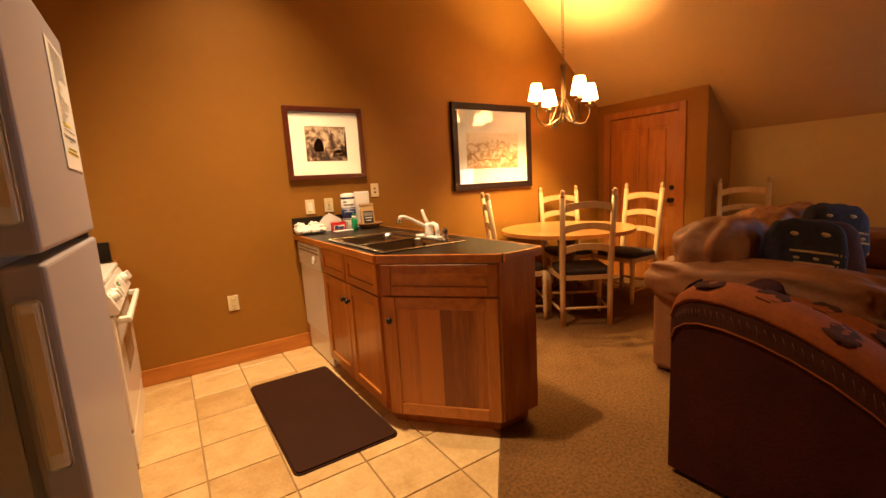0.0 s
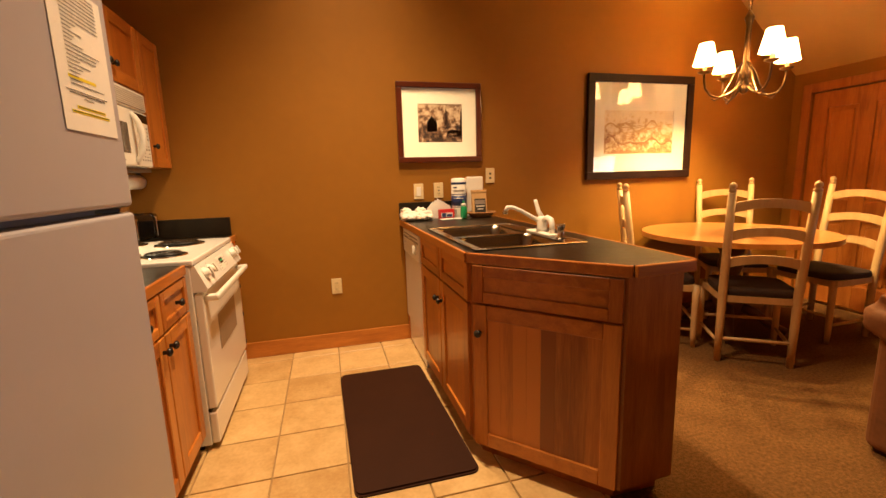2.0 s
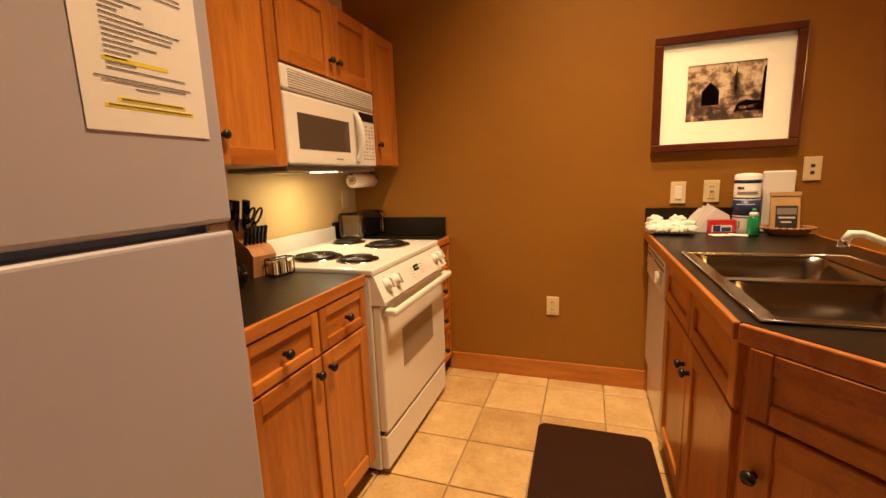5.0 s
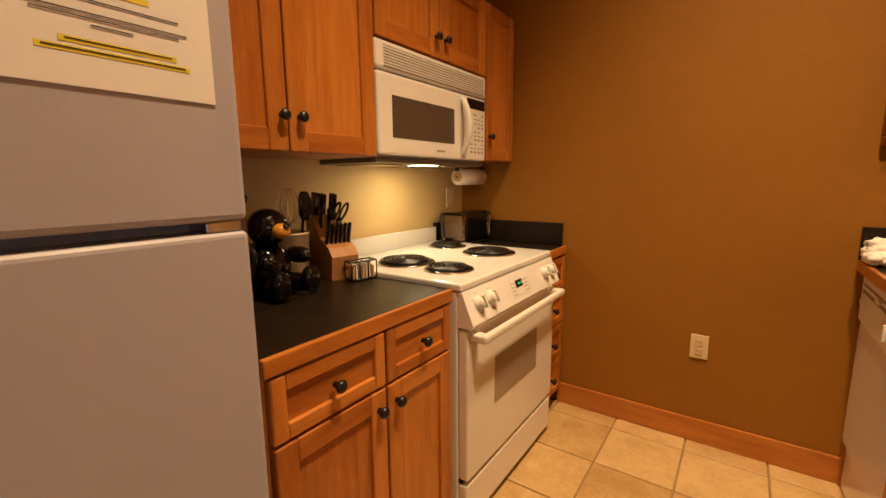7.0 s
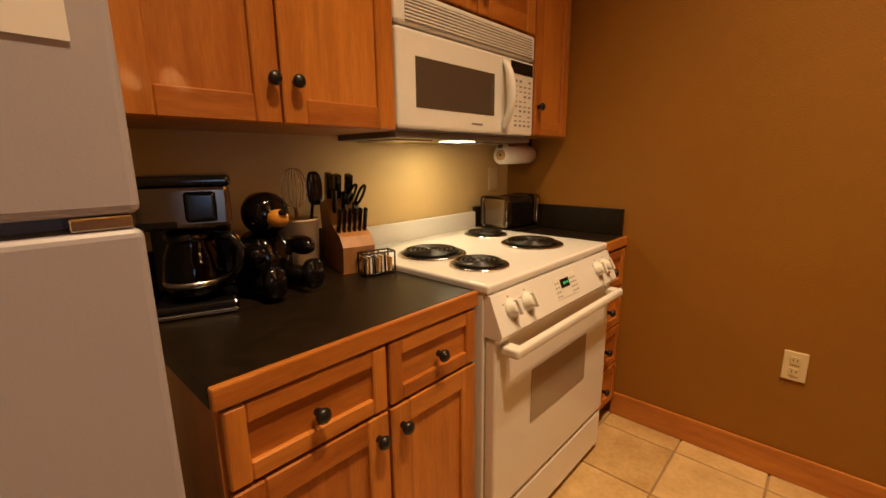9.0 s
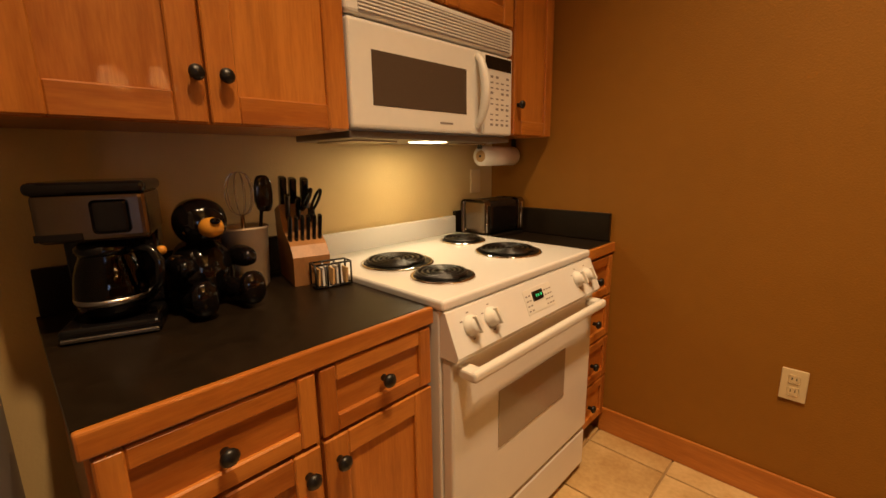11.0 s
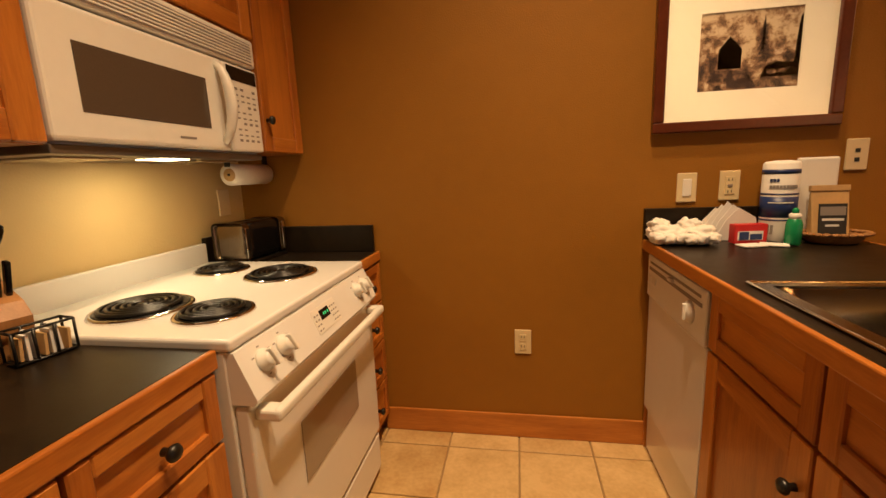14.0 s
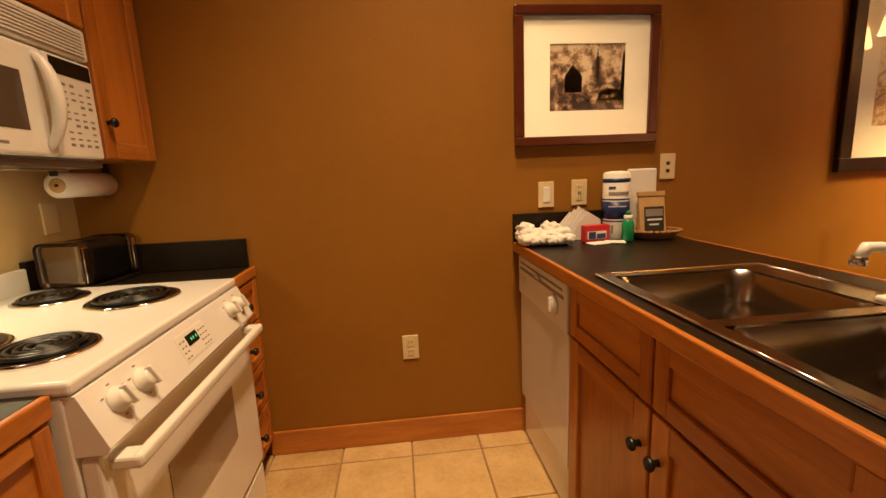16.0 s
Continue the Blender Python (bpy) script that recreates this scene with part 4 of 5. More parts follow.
for k in range(60):
    x, z = rr.uniform(2.78, 3.38), rr.uniform(1.38, 1.60)
    ln, sl = rr.uniform(0.03, 0.14), rr.uniform(-0.3, 0.35)
    vs = [bm.verts.new(v) for v in ((x, yy, z), (x + ln, yy, z + sl * ln), (x + ln, yy, z + sl * ln + 0.004), (x, yy, z + 0.006))]
    bm.faces.new(vs)
tagged(part("hatching", bm, "kraft", pr), kind="stuff")


def plate(name, x, z, style, label):
    ob = thing(name, (x, BACK, z), label, "outlet" if "outlet" in name else "switch")
    w, h = 0.035, 0.055
    box_part("cover_plate", (x - w, x + w, BACK - 0.008, BACK - 0.001, z - h, z + h), "almond", ob, 0.003)
    if style == "outlet":
        for dz in (-0.021, 0.021):
            s = box_part("socket", (x - 0.015, x + 0.015, BACK - 0.0105, BACK - 0.007, z + dz - 0.014, z + dz + 0.014), "almond", ob, 0.004)
            for dx in (-0.006, 0.006):
                box_part("slot", (x + dx - 0.0012, x + dx + 0.0012, BACK - 0.0115, BACK - 0.010, z + dz - 0.002, z + dz + 0.007), "ink", s, 0)
    elif style == "rocker":
        box_part("rocker", (x - 0.016, x + 0.016, BACK - 0.012, BACK - 0.007, z - 0.033, z + 0.033), "white_plastic", ob, 0.003)
    elif style == "gfci":
        s = box_part("socket", (x - 0.017, x + 0.017, BACK - 0.0105, BACK - 0.007, z - 0.034, z + 0.034), "almond", ob, 0.003)
        for dz in (-0.022, 0.022):
            for dx in (-0.006, 0.006):
                box_part("slot", (x + dx - 0.0012, x + dx + 0.0012, BACK - 0.0115, BACK - 0.010, z + dz - 0.004, z + dz + 0.005), "ink", s, 0)
        box_part("test_button", (x - 0.008, x + 0.008, BACK - 0.013, BACK - 0.010, z - 0.005, z + 0.005), "print", s, 0.001)
    else:
        for dz in (-0.017, 0.015):
            box_part("jack", (x - 0.008, x + 0.008, BACK - 0.0095, BACK - 0.007, z + dz - 0.008, z + dz + 0.006), "ink", ob, 0.001)


plate("wall_outlet", 0.617, 0.478, "outlet", "almond duplex outlet low on the brown wall")
plate("light_switch", 1.234, 1.119, "rocker", "almond rocker light switch above the worktop")
plate("wall_outlet", 1.382, 1.122, "gfci", "almond safety outlet above the worktop")
plate("wall_outlet", 1.785, 1.217, "jack", "almond phone and cable jack plate")

# ---- dining ----
table = thing("round_table", (3.42, 2.87, 0), "round pine dining table on a dark pedestal", "table")
TR, TZ = 0.60, 0.745
for k in range(9):
    ya, yb = -TR + 2 * TR * k / 9, -TR + 2 * TR * (k + 1) / 9 - 0.0008
    pts = []
    for s in range(9):
        y = ya + (yb - ya) * s / 8
        pts.append((math.sqrt(max(TR * TR - y * y, 1e-4)), y))
    out = pts + [(-x, y) for x, y in reversed(pts)]
    bm = bmesh.new()
    prism(bm, [(3.42 + y, 2.87 + x) for x, y in out], TZ - 0.034, TZ)
    part("plank", bm, "table_wood", table)
bm = bmesh.new()
lathe(bm, [(0.045, 0.10), (0.09, 0.14), (0.10, 0.22), (0.06, 0.30), (0.055, 0.42), (0.085, 0.50), (0.07, 0.58), (0.11, 0.68), (0.20, 0.71)], pose(3.42, 2.87, 0))
part("pedestal", bm, "dark_wood", table)
for k in range(4):
    bm = bmesh.new()
    q = radians(45 + 90 * k)
    tube(bm, [(3.42 + r * math.cos(q), 2.87 + r * math.sin(q), z) for r, z in ((0.05, 0.20), (0.16, 0.16), (0.28, 0.07), (0.36, 0.035))], [0.04, 0.036, 0.03, 0.028], 10)
    part("foot", bm, "dark_wood", table)


def dining_chair(at, turn, label):
    ob = thing("dining_chair", (0, 0, 0), label, "chair", "ladder-back chairs round the table")
    hb, hf = 0.188, 0.22
    for s in (-1, 1):
        bm = bmesh.new()
        path = [(s * hb, -0.185, 0.007), (s * hb, -0.19, 0.25), (s * hb, -0.195, 0.45), (s * (hb + 0.004), -0.225, 0.75), (s * (hb + 0.008), -0.265, 1.06)]
        tube(bm, path, [0.019, 0.022, 0.024, 0.023, 0.021], 12)
        lathe(bm, [(0.012, 0), (0.020, 0.008), (0.021, 0.016), (0.012, 0.022), (0.019, 0.032), (0.020, 0.042), (0.012, 0.054), (0.003, 0.060)], pose(s * (hb + 0.008), -0.266, 1.058), 14)
        part("post", bm, "chair_wood", ob)
        bm = bmesh.new()
        lathe(bm, [(0.014, 0.007), (0.019, 0.10), (0.020, 0.30), (0.022, 0.44)], pose(s * hf, 0.19, 0), 14)
        part("leg", bm, "chair_wood", ob)
    for z, yb in ((0.635, -0.212), (0.80, -0.232), (0.965, -0.252)):
        bm = bmesh.new()
        n, rows = 12, []
        for k in range(n + 1):
            x = -hb + 2 * hb * k / n
            c = max(0.0, 1 - (x / hb) ** 2)
            lo, hi = z - 0.028 + 0.036 * c, z + 0.028 + 0.030 * c ** 0.7
            d = yb - 0.014 * c
            rows.append([bm.verts.new(v) for v in ((x, d - 0.006, lo), (x, d + 0.006, lo), (x, d + 0.004, hi), (x, d - 0.008, hi))])
        for a, b in zip(rows, rows[1:]):
            for i in range(4):
                bm.faces.new((a[i], a[(i + 1) % 4], b[(i + 1) % 4], b[i]))
        bm.faces.new(rows[0]), bm.faces.new(rows[-1][::-1])
        bmesh.ops.recalc_face_normals(bm, faces=bm.faces)
        part("slat", bm, "chair_wood", ob)
    for a, b in (((-hf, 0.19, 0.19), (hf, 0.19, 0.19)), ((-hb, -0.19, 0.16), (hb, -0.19, 0.16)), ((-hb, -0.19, 0.13), (-hf, 0.19, 0.13)), ((hb, -0.19, 0.13), (hf, 0.19, 0.13))):
        bm = bmesh.new()
        tube(bm, [a, tuple((Vector(a) + Vector(b)) / 2), b], [0.009, 0.012, 0.009], 9)
        part("stretcher", bm, "chair_wood", ob)
    bm = bmesh.new()
    for p in ([(-hb, -0.20), (hb, -0.20), (hb, -0.17), (-hb, -0.17)], [(-hf, 0.17), (hf, 0.17), (hf, 0.20), (-hf, 0.20)], [(-hb - 0.01, -0.17), (-hb + 0.02, -0.17), (-hf + 0.02, 0.17), (-hf - 0.01, 0.17)], [(hb - 0.02, -0.17), (hb + 0.01, -0.17), (hf + 0.01, 0.17), (hf - 0.02, 0.17)]):
        prism(bm, p, 0.395, 0.435)
    part("seat_frame", bm, "chair_wood", ob)
    bm = bmesh.new()
    puff(bm, (0, 0, 0.455), (0.42, 0.40, 0.06), None, 0.35, 0.03)
    part("seat", bm, "seat_dark", ob, "dark padded seat")
    ob.matrix_basis = pose(*at, 0, 0, turn)
    return ob


chair = dining_chair((3.147, 2.497, 0), -36, "blond ladder-back dining chair with dark padded seat")
for at, turn in (((4.0, 2.64, 0), 86), ((3.76, 3.15, 0), 150), ((2.87, 2.96, 0), -122), ((4.76, 1.92, 0), 118)):
    c = copy_thing(chair, pose(*at, 0, 0, turn))
tagged(c, "blond ladder-back chair standing against the knee wall", group="ladder-back chairs round the table")

for ob in [o for o in scene.objects if o.name.split(".")[0] in ("dining_chair", "round_table")]:
    ob.location.z += FLOOR

# chandelier
ch = thing("chandelier", (CH.x, CH.y, 1.7), "aged brass chandelier with four lit fabric shades", "chandelier")
bm = bmesh.new()
lathe(bm, [(0.006, 1.70), (0.022, 1.712), (0.028, 1.735), (0.014, 1.76), (0.020, 1.80), (0.024, 1.84), (0.017, 1.90), (0.016, 2.12), (0.022, 2.15), (0.030, 2.17), (0.018, 2.19), (0.006, 2.215)], pose(CH.x, CH.y, 0))
part("stem", bm, "bronze", ch)
zc = 2.22
k = 0
while zc < roof(CH.x) - 0.05:
    bm = bmesh.new()
    pts = [(0.011 * math.cos(q), 0, 0.019 * math.sin(q)) for q in (2 * math.pi * i / 12 for i in range(12))]
    vs = tube(bm, pts, 0.0028, 6, True)
    bmesh.ops.transform(bm, matrix=pose(CH.x, CH.y, zc, 0, 0, 90 * (k % 2)), verts=vs)
    part("chain_link", bm, "bronze", ch)
    zc += 0.031
    k += 1
bm = bmesh.new()
lathe(bm, [(0.012, zc - 0.02), (0.05, zc + 0.0), (0.06, zc + 0.06)], pose(CH.x, CH.y, 0))
part("canopy", bm, "bronze", ch)
for k in range(4):
    q = radians(222 + 28 + 90 * k)
    d = Vector((math.cos(q), math.sin(q), 0))
    c = CH + d * 0.255
    bm = bmesh.new()
    pr = [(0.02, 1.79), (0.05, 1.735), (0.10, 1.70), (0.16, 1.685), (0.21, 1.70), (0.245, 1.745), (0.255, 1.80), (0.255, 1.845)]
    tube(bm, [tuple(CH + d * r + Vector((0, 0, z))) for r, z in pr], 0.0075, 10)
    tube(bm, [tuple(CH + d * r + Vector((0, 0, z))) for r, z in ((0.018, 1.90), (0.06, 1.84), (0.09, 1.77), (0.13, 1.70), (0.18, 1.665), (0.20, 1.68))], 0.005, 8)
    arm = part("arm", bm, "bronze", ch)
    bm = bmesh.new()
    lathe(bm, [(0.012, 1.835), (0.036, 1.845), (0.040, 1.853), (0.014, 1.857)], pose(c.x, c.y, 0), 20)
    part("drip_cup", bm, "bronze", arm)
    bm = bmesh.new()
    lathe(bm, [(0.011, 1.857), (0.011, 1.925), (0.006, 1.93)], pose(c.x, c.y, 0), 14)
    part("candle_sleeve", bm, "mat_board", arm)
    bm = bmesh.new()
    st = 28
    a = [bm.verts.new((c.x + 0.070 * math.cos(2 * math.pi * i / st), c.y + 0.070 * math.sin(2 * math.pi * i / st), 1.895)) for i in range(st)]
    b = [bm.verts.new((c.x + 0.041 * math.cos(2 * math.pi * i / st), c.y + 0.041 * math.sin(2 * math.pi * i / st), 2.025)) for i in range(st)]
    for i in range(st):
        bm.faces.new((a[i], a[(i + 1) % st], b[(i + 1) % st], b[i])).smooth = True
    bmesh.ops.solidify(bm, geom=bm.faces[:], thickness=0.0015)
    part("shade", bm, "lamp_shade", arm, "lit cream fabric shade")
    lamp("chandelier_bulb", "POINT", (c.x, c.y, 1.965), BULB, 0.022, AMBER)

# ---- living corner ----
sofa = thing("sofa", (3.65, 1.1, 0), "tan leather sofa with puffy arms and cushions", "sofa")
box_part("base", (2.74, 4.60, 0.70, 1.56, 0.05, 0.30), "leather", sofa, 0.03)
for x in (2.70, 4.40):
    bm = bmesh.new()
    quad_box(bm, x, x + 0.24, 0.68, 1.60, 0.04, 0.56, 0.04, None, 4)
    a = part("arm", bm, "leather", sofa)
    bm = bmesh.new()
    puff(bm, (x + 0.12, 1.10, 0.60), (0.40, 1.10, 0.29), None, 0.62, 0.13, 96, 48, x)
    part("arm_pad", bm, "leather", a)
box_part("back_frame", (2.94, 4.40, 1.40, 1.60, 0.04, 0.72), "leather", sofa, 0.04)
for k in range(3):
    x = 3.13 + 0.50 * k
    bm = bmesh.new()
    puff(bm, (x + (-0.10 if k == 0 else 0), 1.36, 0.70), (0.68 if k == 0 else 0.56, 0.36, 0.49), pose(0, 0, 0), 0.6, 0.12, 96, 48, k * 3.1)
    part("back_cushion", bm, "leather", sofa)
    bm = bmesh.new()
    puff(bm, (x + 0.03, 0.98, 0.385), (0.50, 0.66, 0.22), None, 0.45, 0.09, 80, 40, k * 1.7)
    part("seat_cushion", bm, "leather", sofa)
for x, y in ((2.76, 0.74), (4.58, 0.74), (2.76, 1.54), (4.58, 1.54)):
    box_part("foot", (x - 0.03, x + 0.03, y - 0.03, y + 0.03, 0.006, 0.05), "dark_wood", sofa, 0.004)


def throw_pillow(where, turn, tip, pattern, label):
    m = pose(*where, tip, 0, turn) @ pose(0, 0, 0, 0, 10, 0) @ Matrix.Diagonal((0.9, 0.9, 0.9, 1))
    ob = thing("throw_pillow", where, label, "pillow", "throw pillows")
    bm = bmesh.new()
    puff(bm, (0, 0, 0), (0.40, 0.16, 0.40), m, 0.5, 0.06, 48, 24, turn)
    body = part("cover", bm, "navy" if pattern else "plum", ob)
    if pattern:
        for z, w in ((-0.02, 0.013), (-0.09, 0.013), (-0.155, 0.010)):
            bm = bmesh.new()
            for k in range(16):
                x0 = -0.165 + 0.33 * k / 16
                yb = -0.071 + 0.035 * (abs(x0 + 0.01) / 0.2) ** 3 + 0.03 * (abs(z) / 0.2) ** 4
                quad_box(bm, x0, x0 + 0.021, yb - 0.015, yb + 0.014, z, z + w, 0, m)
            tagged(part("woven_band", bm, "cream_weave", body), kind="stuff")
        for x, z, w in ((-0.10, 0.09, 0.05), (0.06, 0.10, 0.055), (-0.09, -0.055, 0.04), (0.01, -0.052, 0.04), (0.11, -0.055, 0.04)):
            bm = bmesh.new()
            puff(bm, (x, -0.07, z), (w, 0.034, w * 0.55), m, 0.9, 0.25, 16, 10, x)
            part("motif", bm, "cream_weave", body)


throw_pillow((3.13, 1.00, 0.76), -42, -22, True, "navy woven throw pillow with cream bands leaning on the sofa back")
throw_pillow((3.42, 0.99, 0.73), -30, -24, False, "plum suede throw pillow on the sofa")
throw_pillow((3.84, 1.06, 0.79), -32, -20, True, "navy woven throw pillow with cream bands beside the far arm")

arm = thing("armchair", (2.25, 0.6, 0), "dark red suede armchair with rust patterned arm tops", "armchair")
PROFILE = [(1.03, 0.72), (1.015, 0.765), (0.98, 0.792), (0.93, 0.805), (0.85, 0.803), (0.75, 0.785), (0.65, 0.755), (0.55, 0.712), (0.46, 0.66), (0.38, 0.60), (0.31, 0.535), (0.26, 0.47), (0.24, 0.40)]


def arm_side(x0, x1, outer, drop=0.0):
    prof = [(y, z - drop) for y, z in PROFILE]
    bm = bmesh.new()
    pts = [(1.03, 0.05)] + [(y, z - 0.012) for y, z in prof] + [(0.24, 0.05)]
    a = [bm.verts.new((x0, y, z)) for y, z in pts]
    b = [bm.verts.new((x1, y, z)) for y, z in pts]
    bm.faces.new(a), bm.faces.new(b[::-1])
    for i in range(len(pts)):
        j = (i + 1) % len(pts)
        bm.faces.new((a[i], b[i], b[j], a[j]))
    bmesh.ops.recalc_face_normals(bm, faces=bm.faces)
    sd = part("side_panel", bm, "suede", arm)
    bm = bmesh.new()
    rows = []
    for i, (y, z) in enumerate(prof):
        ring = []
        for k in range(9):
            q = math.pi * k / 8
            ring.append(bm.verts.new(((x0 + x1) / 2 - (x1 - x0 + 0.02) / 2 * math.cos(q), y, z - 0.03 + 0.045 * math.sin(q) ** 0.6)))
        rows.append(ring)
    for a, b in zip(rows, rows[1:]):
        for k in range(8):
            bm.faces.new((a[k], a[k + 1], b[k + 1], b[k])).smooth = True
    part("arm_top", bm, "rust", sd, "rust woven arm top with dark trees")
    bm = bmesh.new()
    tube(bm, [(outer, y, z - 0.035) for y, z in prof], 0.007, 8)
    part("piping", bm, "rust", sd)
    for i in range(1, len(prof) - 1, 2):
        y, z = prof[i]
        bm = bmesh.new()
        (ya, za), (yb, zb) = prof[i - 1], prof[i + 1]
        lean = math.degrees(math.atan2(za - zb, ya - yb))
        puff(bm, (0, 0, 0), (0.13, 0.095, 0.006), pose((x0 + x1) / 2 + 0.02 * (-1) ** (i // 2), y, z + 0.0105, lean, 0, 0), 0.9, 0.4, 18, 10, i)
        part("tree_motif", bm, "dark_weave", sd)
    bm = bmesh.new()
    rows = [(y, z - 0.045, z - 0.12) for y, z in prof]
    vs = [[bm.verts.new((outer - 0.002 if outer < 2.2 else outer + 0.002, y, z)) for z in (a, b)] for y, a, b in rows]
    for a, b in zip(vs, vs[1:]):
        bm.faces.new((a[0], b[0], b[1], a[1]))
    bmesh.ops.recalc_face_normals(bm, faces=bm.faces)
    bmesh.ops.solidify(bm, geom=bm.faces[:], thickness=0.003)
    part("side_band", bm, "dark_weave", sd)
    s = -1 if outer < 2.2 else 1
    bm = bmesh.new()
    tube(bm, [(outer + s * 0.003, y, z - 0.125) for y, z in prof], 0.004, 8)
    part("lower_piping", bm, "rust", sd)
    bm = bmesh.new()
    for (ya, za), (yb, zb) in zip(prof[1:], prof[2:-1]):
        for k in range(4):
            f0, f1 = k / 4, (k + 0.5) / 4
            tube(bm, [(outer + s * 0.005, ya + (yb - ya) * f0, za + (zb - za) * f0 - 0.066), (outer + s * 0.005, ya + (yb - ya) * f1, za + (zb - za) * f1 - 0.10)], 0.0016, 5)
    tagged(part("scroll_stitch", bm, "scroll", sd), kind="stuff")


arm_side(1.875, 2.06, 1.875)
arm_side(2.44, 2.62, 2.62, 0.16)
bm = bmesh.new()
quad_box(bm, 2.06, 2.62, 0.90, 1.03, 0.08, 0.72, 0.05, None, 4)
part("back", bm, "suede", arm)
bm = bmesh.new()
puff(bm, (2.25, 0.56, 0.40), (0.38, 0.62, 0.20), None, 0.4, 0.04)
part("seat_cushion", bm, "rust", arm)
box_part("base", (2.06, 2.44, 0.26, 0.88, 0.05, 0.31), "suede", arm, 0.01)
for x in (1.93, 2.56):
    for y in (0.30, 0.97):
        box_part("foot", (x - 0.025, x + 0.025, y - 0.025, y + 0.025, 0.006, 0.052), "dark_wood", arm, 0.003)

# ---- on the left worktop ----
Z = TOP_L + 0.001
cm = thing("coffee_maker", (-0.45, 1.93, Z), "black and steel drip coffee maker with glass carafe", "coffee maker")
mC = pose(-0.445, 1.925, Z, 0, 0, -20) @ Matrix.Diagonal((0.84, 0.84, 0.86, 1))
bm = bmesh.new()
quad_box(bm, -0.105, 0.125, -0.10, 0.10, 0, 0.035, 0.012, mC, 3)
basep = part("base", bm, "black", cm)
bm = bmesh.new()
quad_box(bm, 0.118, 0.128, -0.095, 0.095, 0.004, 0.014, 0.003, mC)
part("steel_strip", bm, "steel", basep)
bm = bmesh.new()
quad_box(bm, -0.105, -0.02, -0.10, 0.10, 0.035, 0.24, 0.012, mC, 3)
part("water_tank", bm, "black", cm)
bm = bmesh.new()
quad_box(bm, -0.105, 0.115, -0.105, 0.105, 0.225, 0.335, 0.014, mC, 3)
head = part("brew_head", bm, "steel_head", cm, "brushed steel brew head")
bm = bmesh.new()
quad_box(bm, -0.112, 0.125, -0.110, 0.110, 0.330, 0.358, 0.012, mC, 3)
part("lid", bm, "black", head)
bm = bmesh.new()
quad_box(bm, 0.113, 0.120, 0.0, 0.072, 0.243, 0.318, 0.010, mC, 3)
part("dial_panel", bm, "black", head)
bm = bmesh.new()
quad_box(bm, 0.112, 0.1165, -0.106, -0.02, 0.232, 0.248, 0.002, mC)
part("trim_strip", bm, "black", head)
bm = bmesh.new()
lathe(bm, [(0.055, 0.037), (0.074, 0.06), (0.078, 0.10), (0.070, 0.15), (0.056, 0.185), (0.058, 0.195)], mC @ pose(0.045, 0, 0), 28)
car = part("carafe", bm, "dark_glass", cm)
bm = bmesh.new()
lathe(bm, [(0.060, 0.19), (0.062, 0.205), (0.050, 0.218)], mC @ pose(0.045, 0, 0), 24)
part("carafe_lid", bm, "black", car)
bm = bmesh.new()
tube(bm, [tuple(mC @ Vector(v)) for v in ((0.08, 0.055, 0.20), (0.105, 0.10, 0.20), (0.115, 0.115, 0.17), (0.11, 0.11, 0.12), (0.09, 0.08, 0.085))], 0.010, 10)
part("handle", bm, "black", car)
bm = bmesh.new()
lathe(bm, [(0.0752, 0.074), (0.0785, 0.082), (0.079, 0.09)], mC @ pose(0.045, 0, 0), 28)
part("band", bm, "steel", car)

# black bear figure
bm = bmesh.new()
B = pose(-0.45, 2.095, Z, 0, 0, 6) @ Matrix.Diagonal((0.95, 0.95, 0.95, 1))
puff(bm, (0, 0, 0.085), (0.15, 0.14, 0.17), B, 0.85, 0.05, 28, 16)
puff(bm, (0.02, 0.0, 0.215), (0.115, 0.12, 0.115), B, 0.9, 0.03, 28, 16)
for s in (-1, 1):
    puff(bm, (0.075, s * 0.055, 0.035), (0.13, 0.06, 0.06), B, 0.85, 0.03, 20, 12)
    puff(bm, (0.135, s * 0.058, 0.05), (0.045, 0.062, 0.085), B, 0.8, 0, 18, 12)
    puff(bm, (0.065, s * 0.075, 0.12), (0.10, 0.05, 0.055), B, 0.85, 0.03, 20, 12)
n0 = len(bm.faces)
puff(bm, (0.080, 0, 0.205), (0.055, 0.055, 0.048), B, 0.9, 0, 18, 12)
puff(bm, (0.03, -0.095, 0.16), (0.022, 0.022, 0.022), B, 0.9, 0, 12, 8)
paint(bm, n0, 1)
n0 = len(bm.faces)
puff(bm, (0.105, 0, 0.222), (0.018, 0.024, 0.016), B, 0.9, 0, 12, 8)
paint(bm, n0, 0)
solo("bear_figurine", bm, ["bear", "amber"], "glossy black ceramic bear figure with amber muzzle", "figurine")

# utensil crock
cr = thing("utensil_crock", (-0.505, 2.225, Z), "cream stoneware crock holding kitchen utensils", "crock")
bm = bmesh.new()
lathe(bm, [(0.045, 0), (0.052, 0.01), (0.060, 0.165), (0.063, 0.168), (0.058, 0.172), (0.054, 0.165), (0.046, 0.02)], pose(-0.505, 2.225, Z), 28)
part("crock", bm, "stoneware", cr)
bm = bmesh.new()
tube(bm, [(-0.51, 2.25, Z + 0.03), (-0.50, 2.275, Z + 0.21)], 0.005, 8)
puff(bm, (-0.497, 2.283, Z + 0.255), (0.02, 0.05, 0.10), None, 0.7, 0.05, 20, 14)
part("ladle", bm, "black", cr, "black plastic ladle")
bm = bmesh.new()
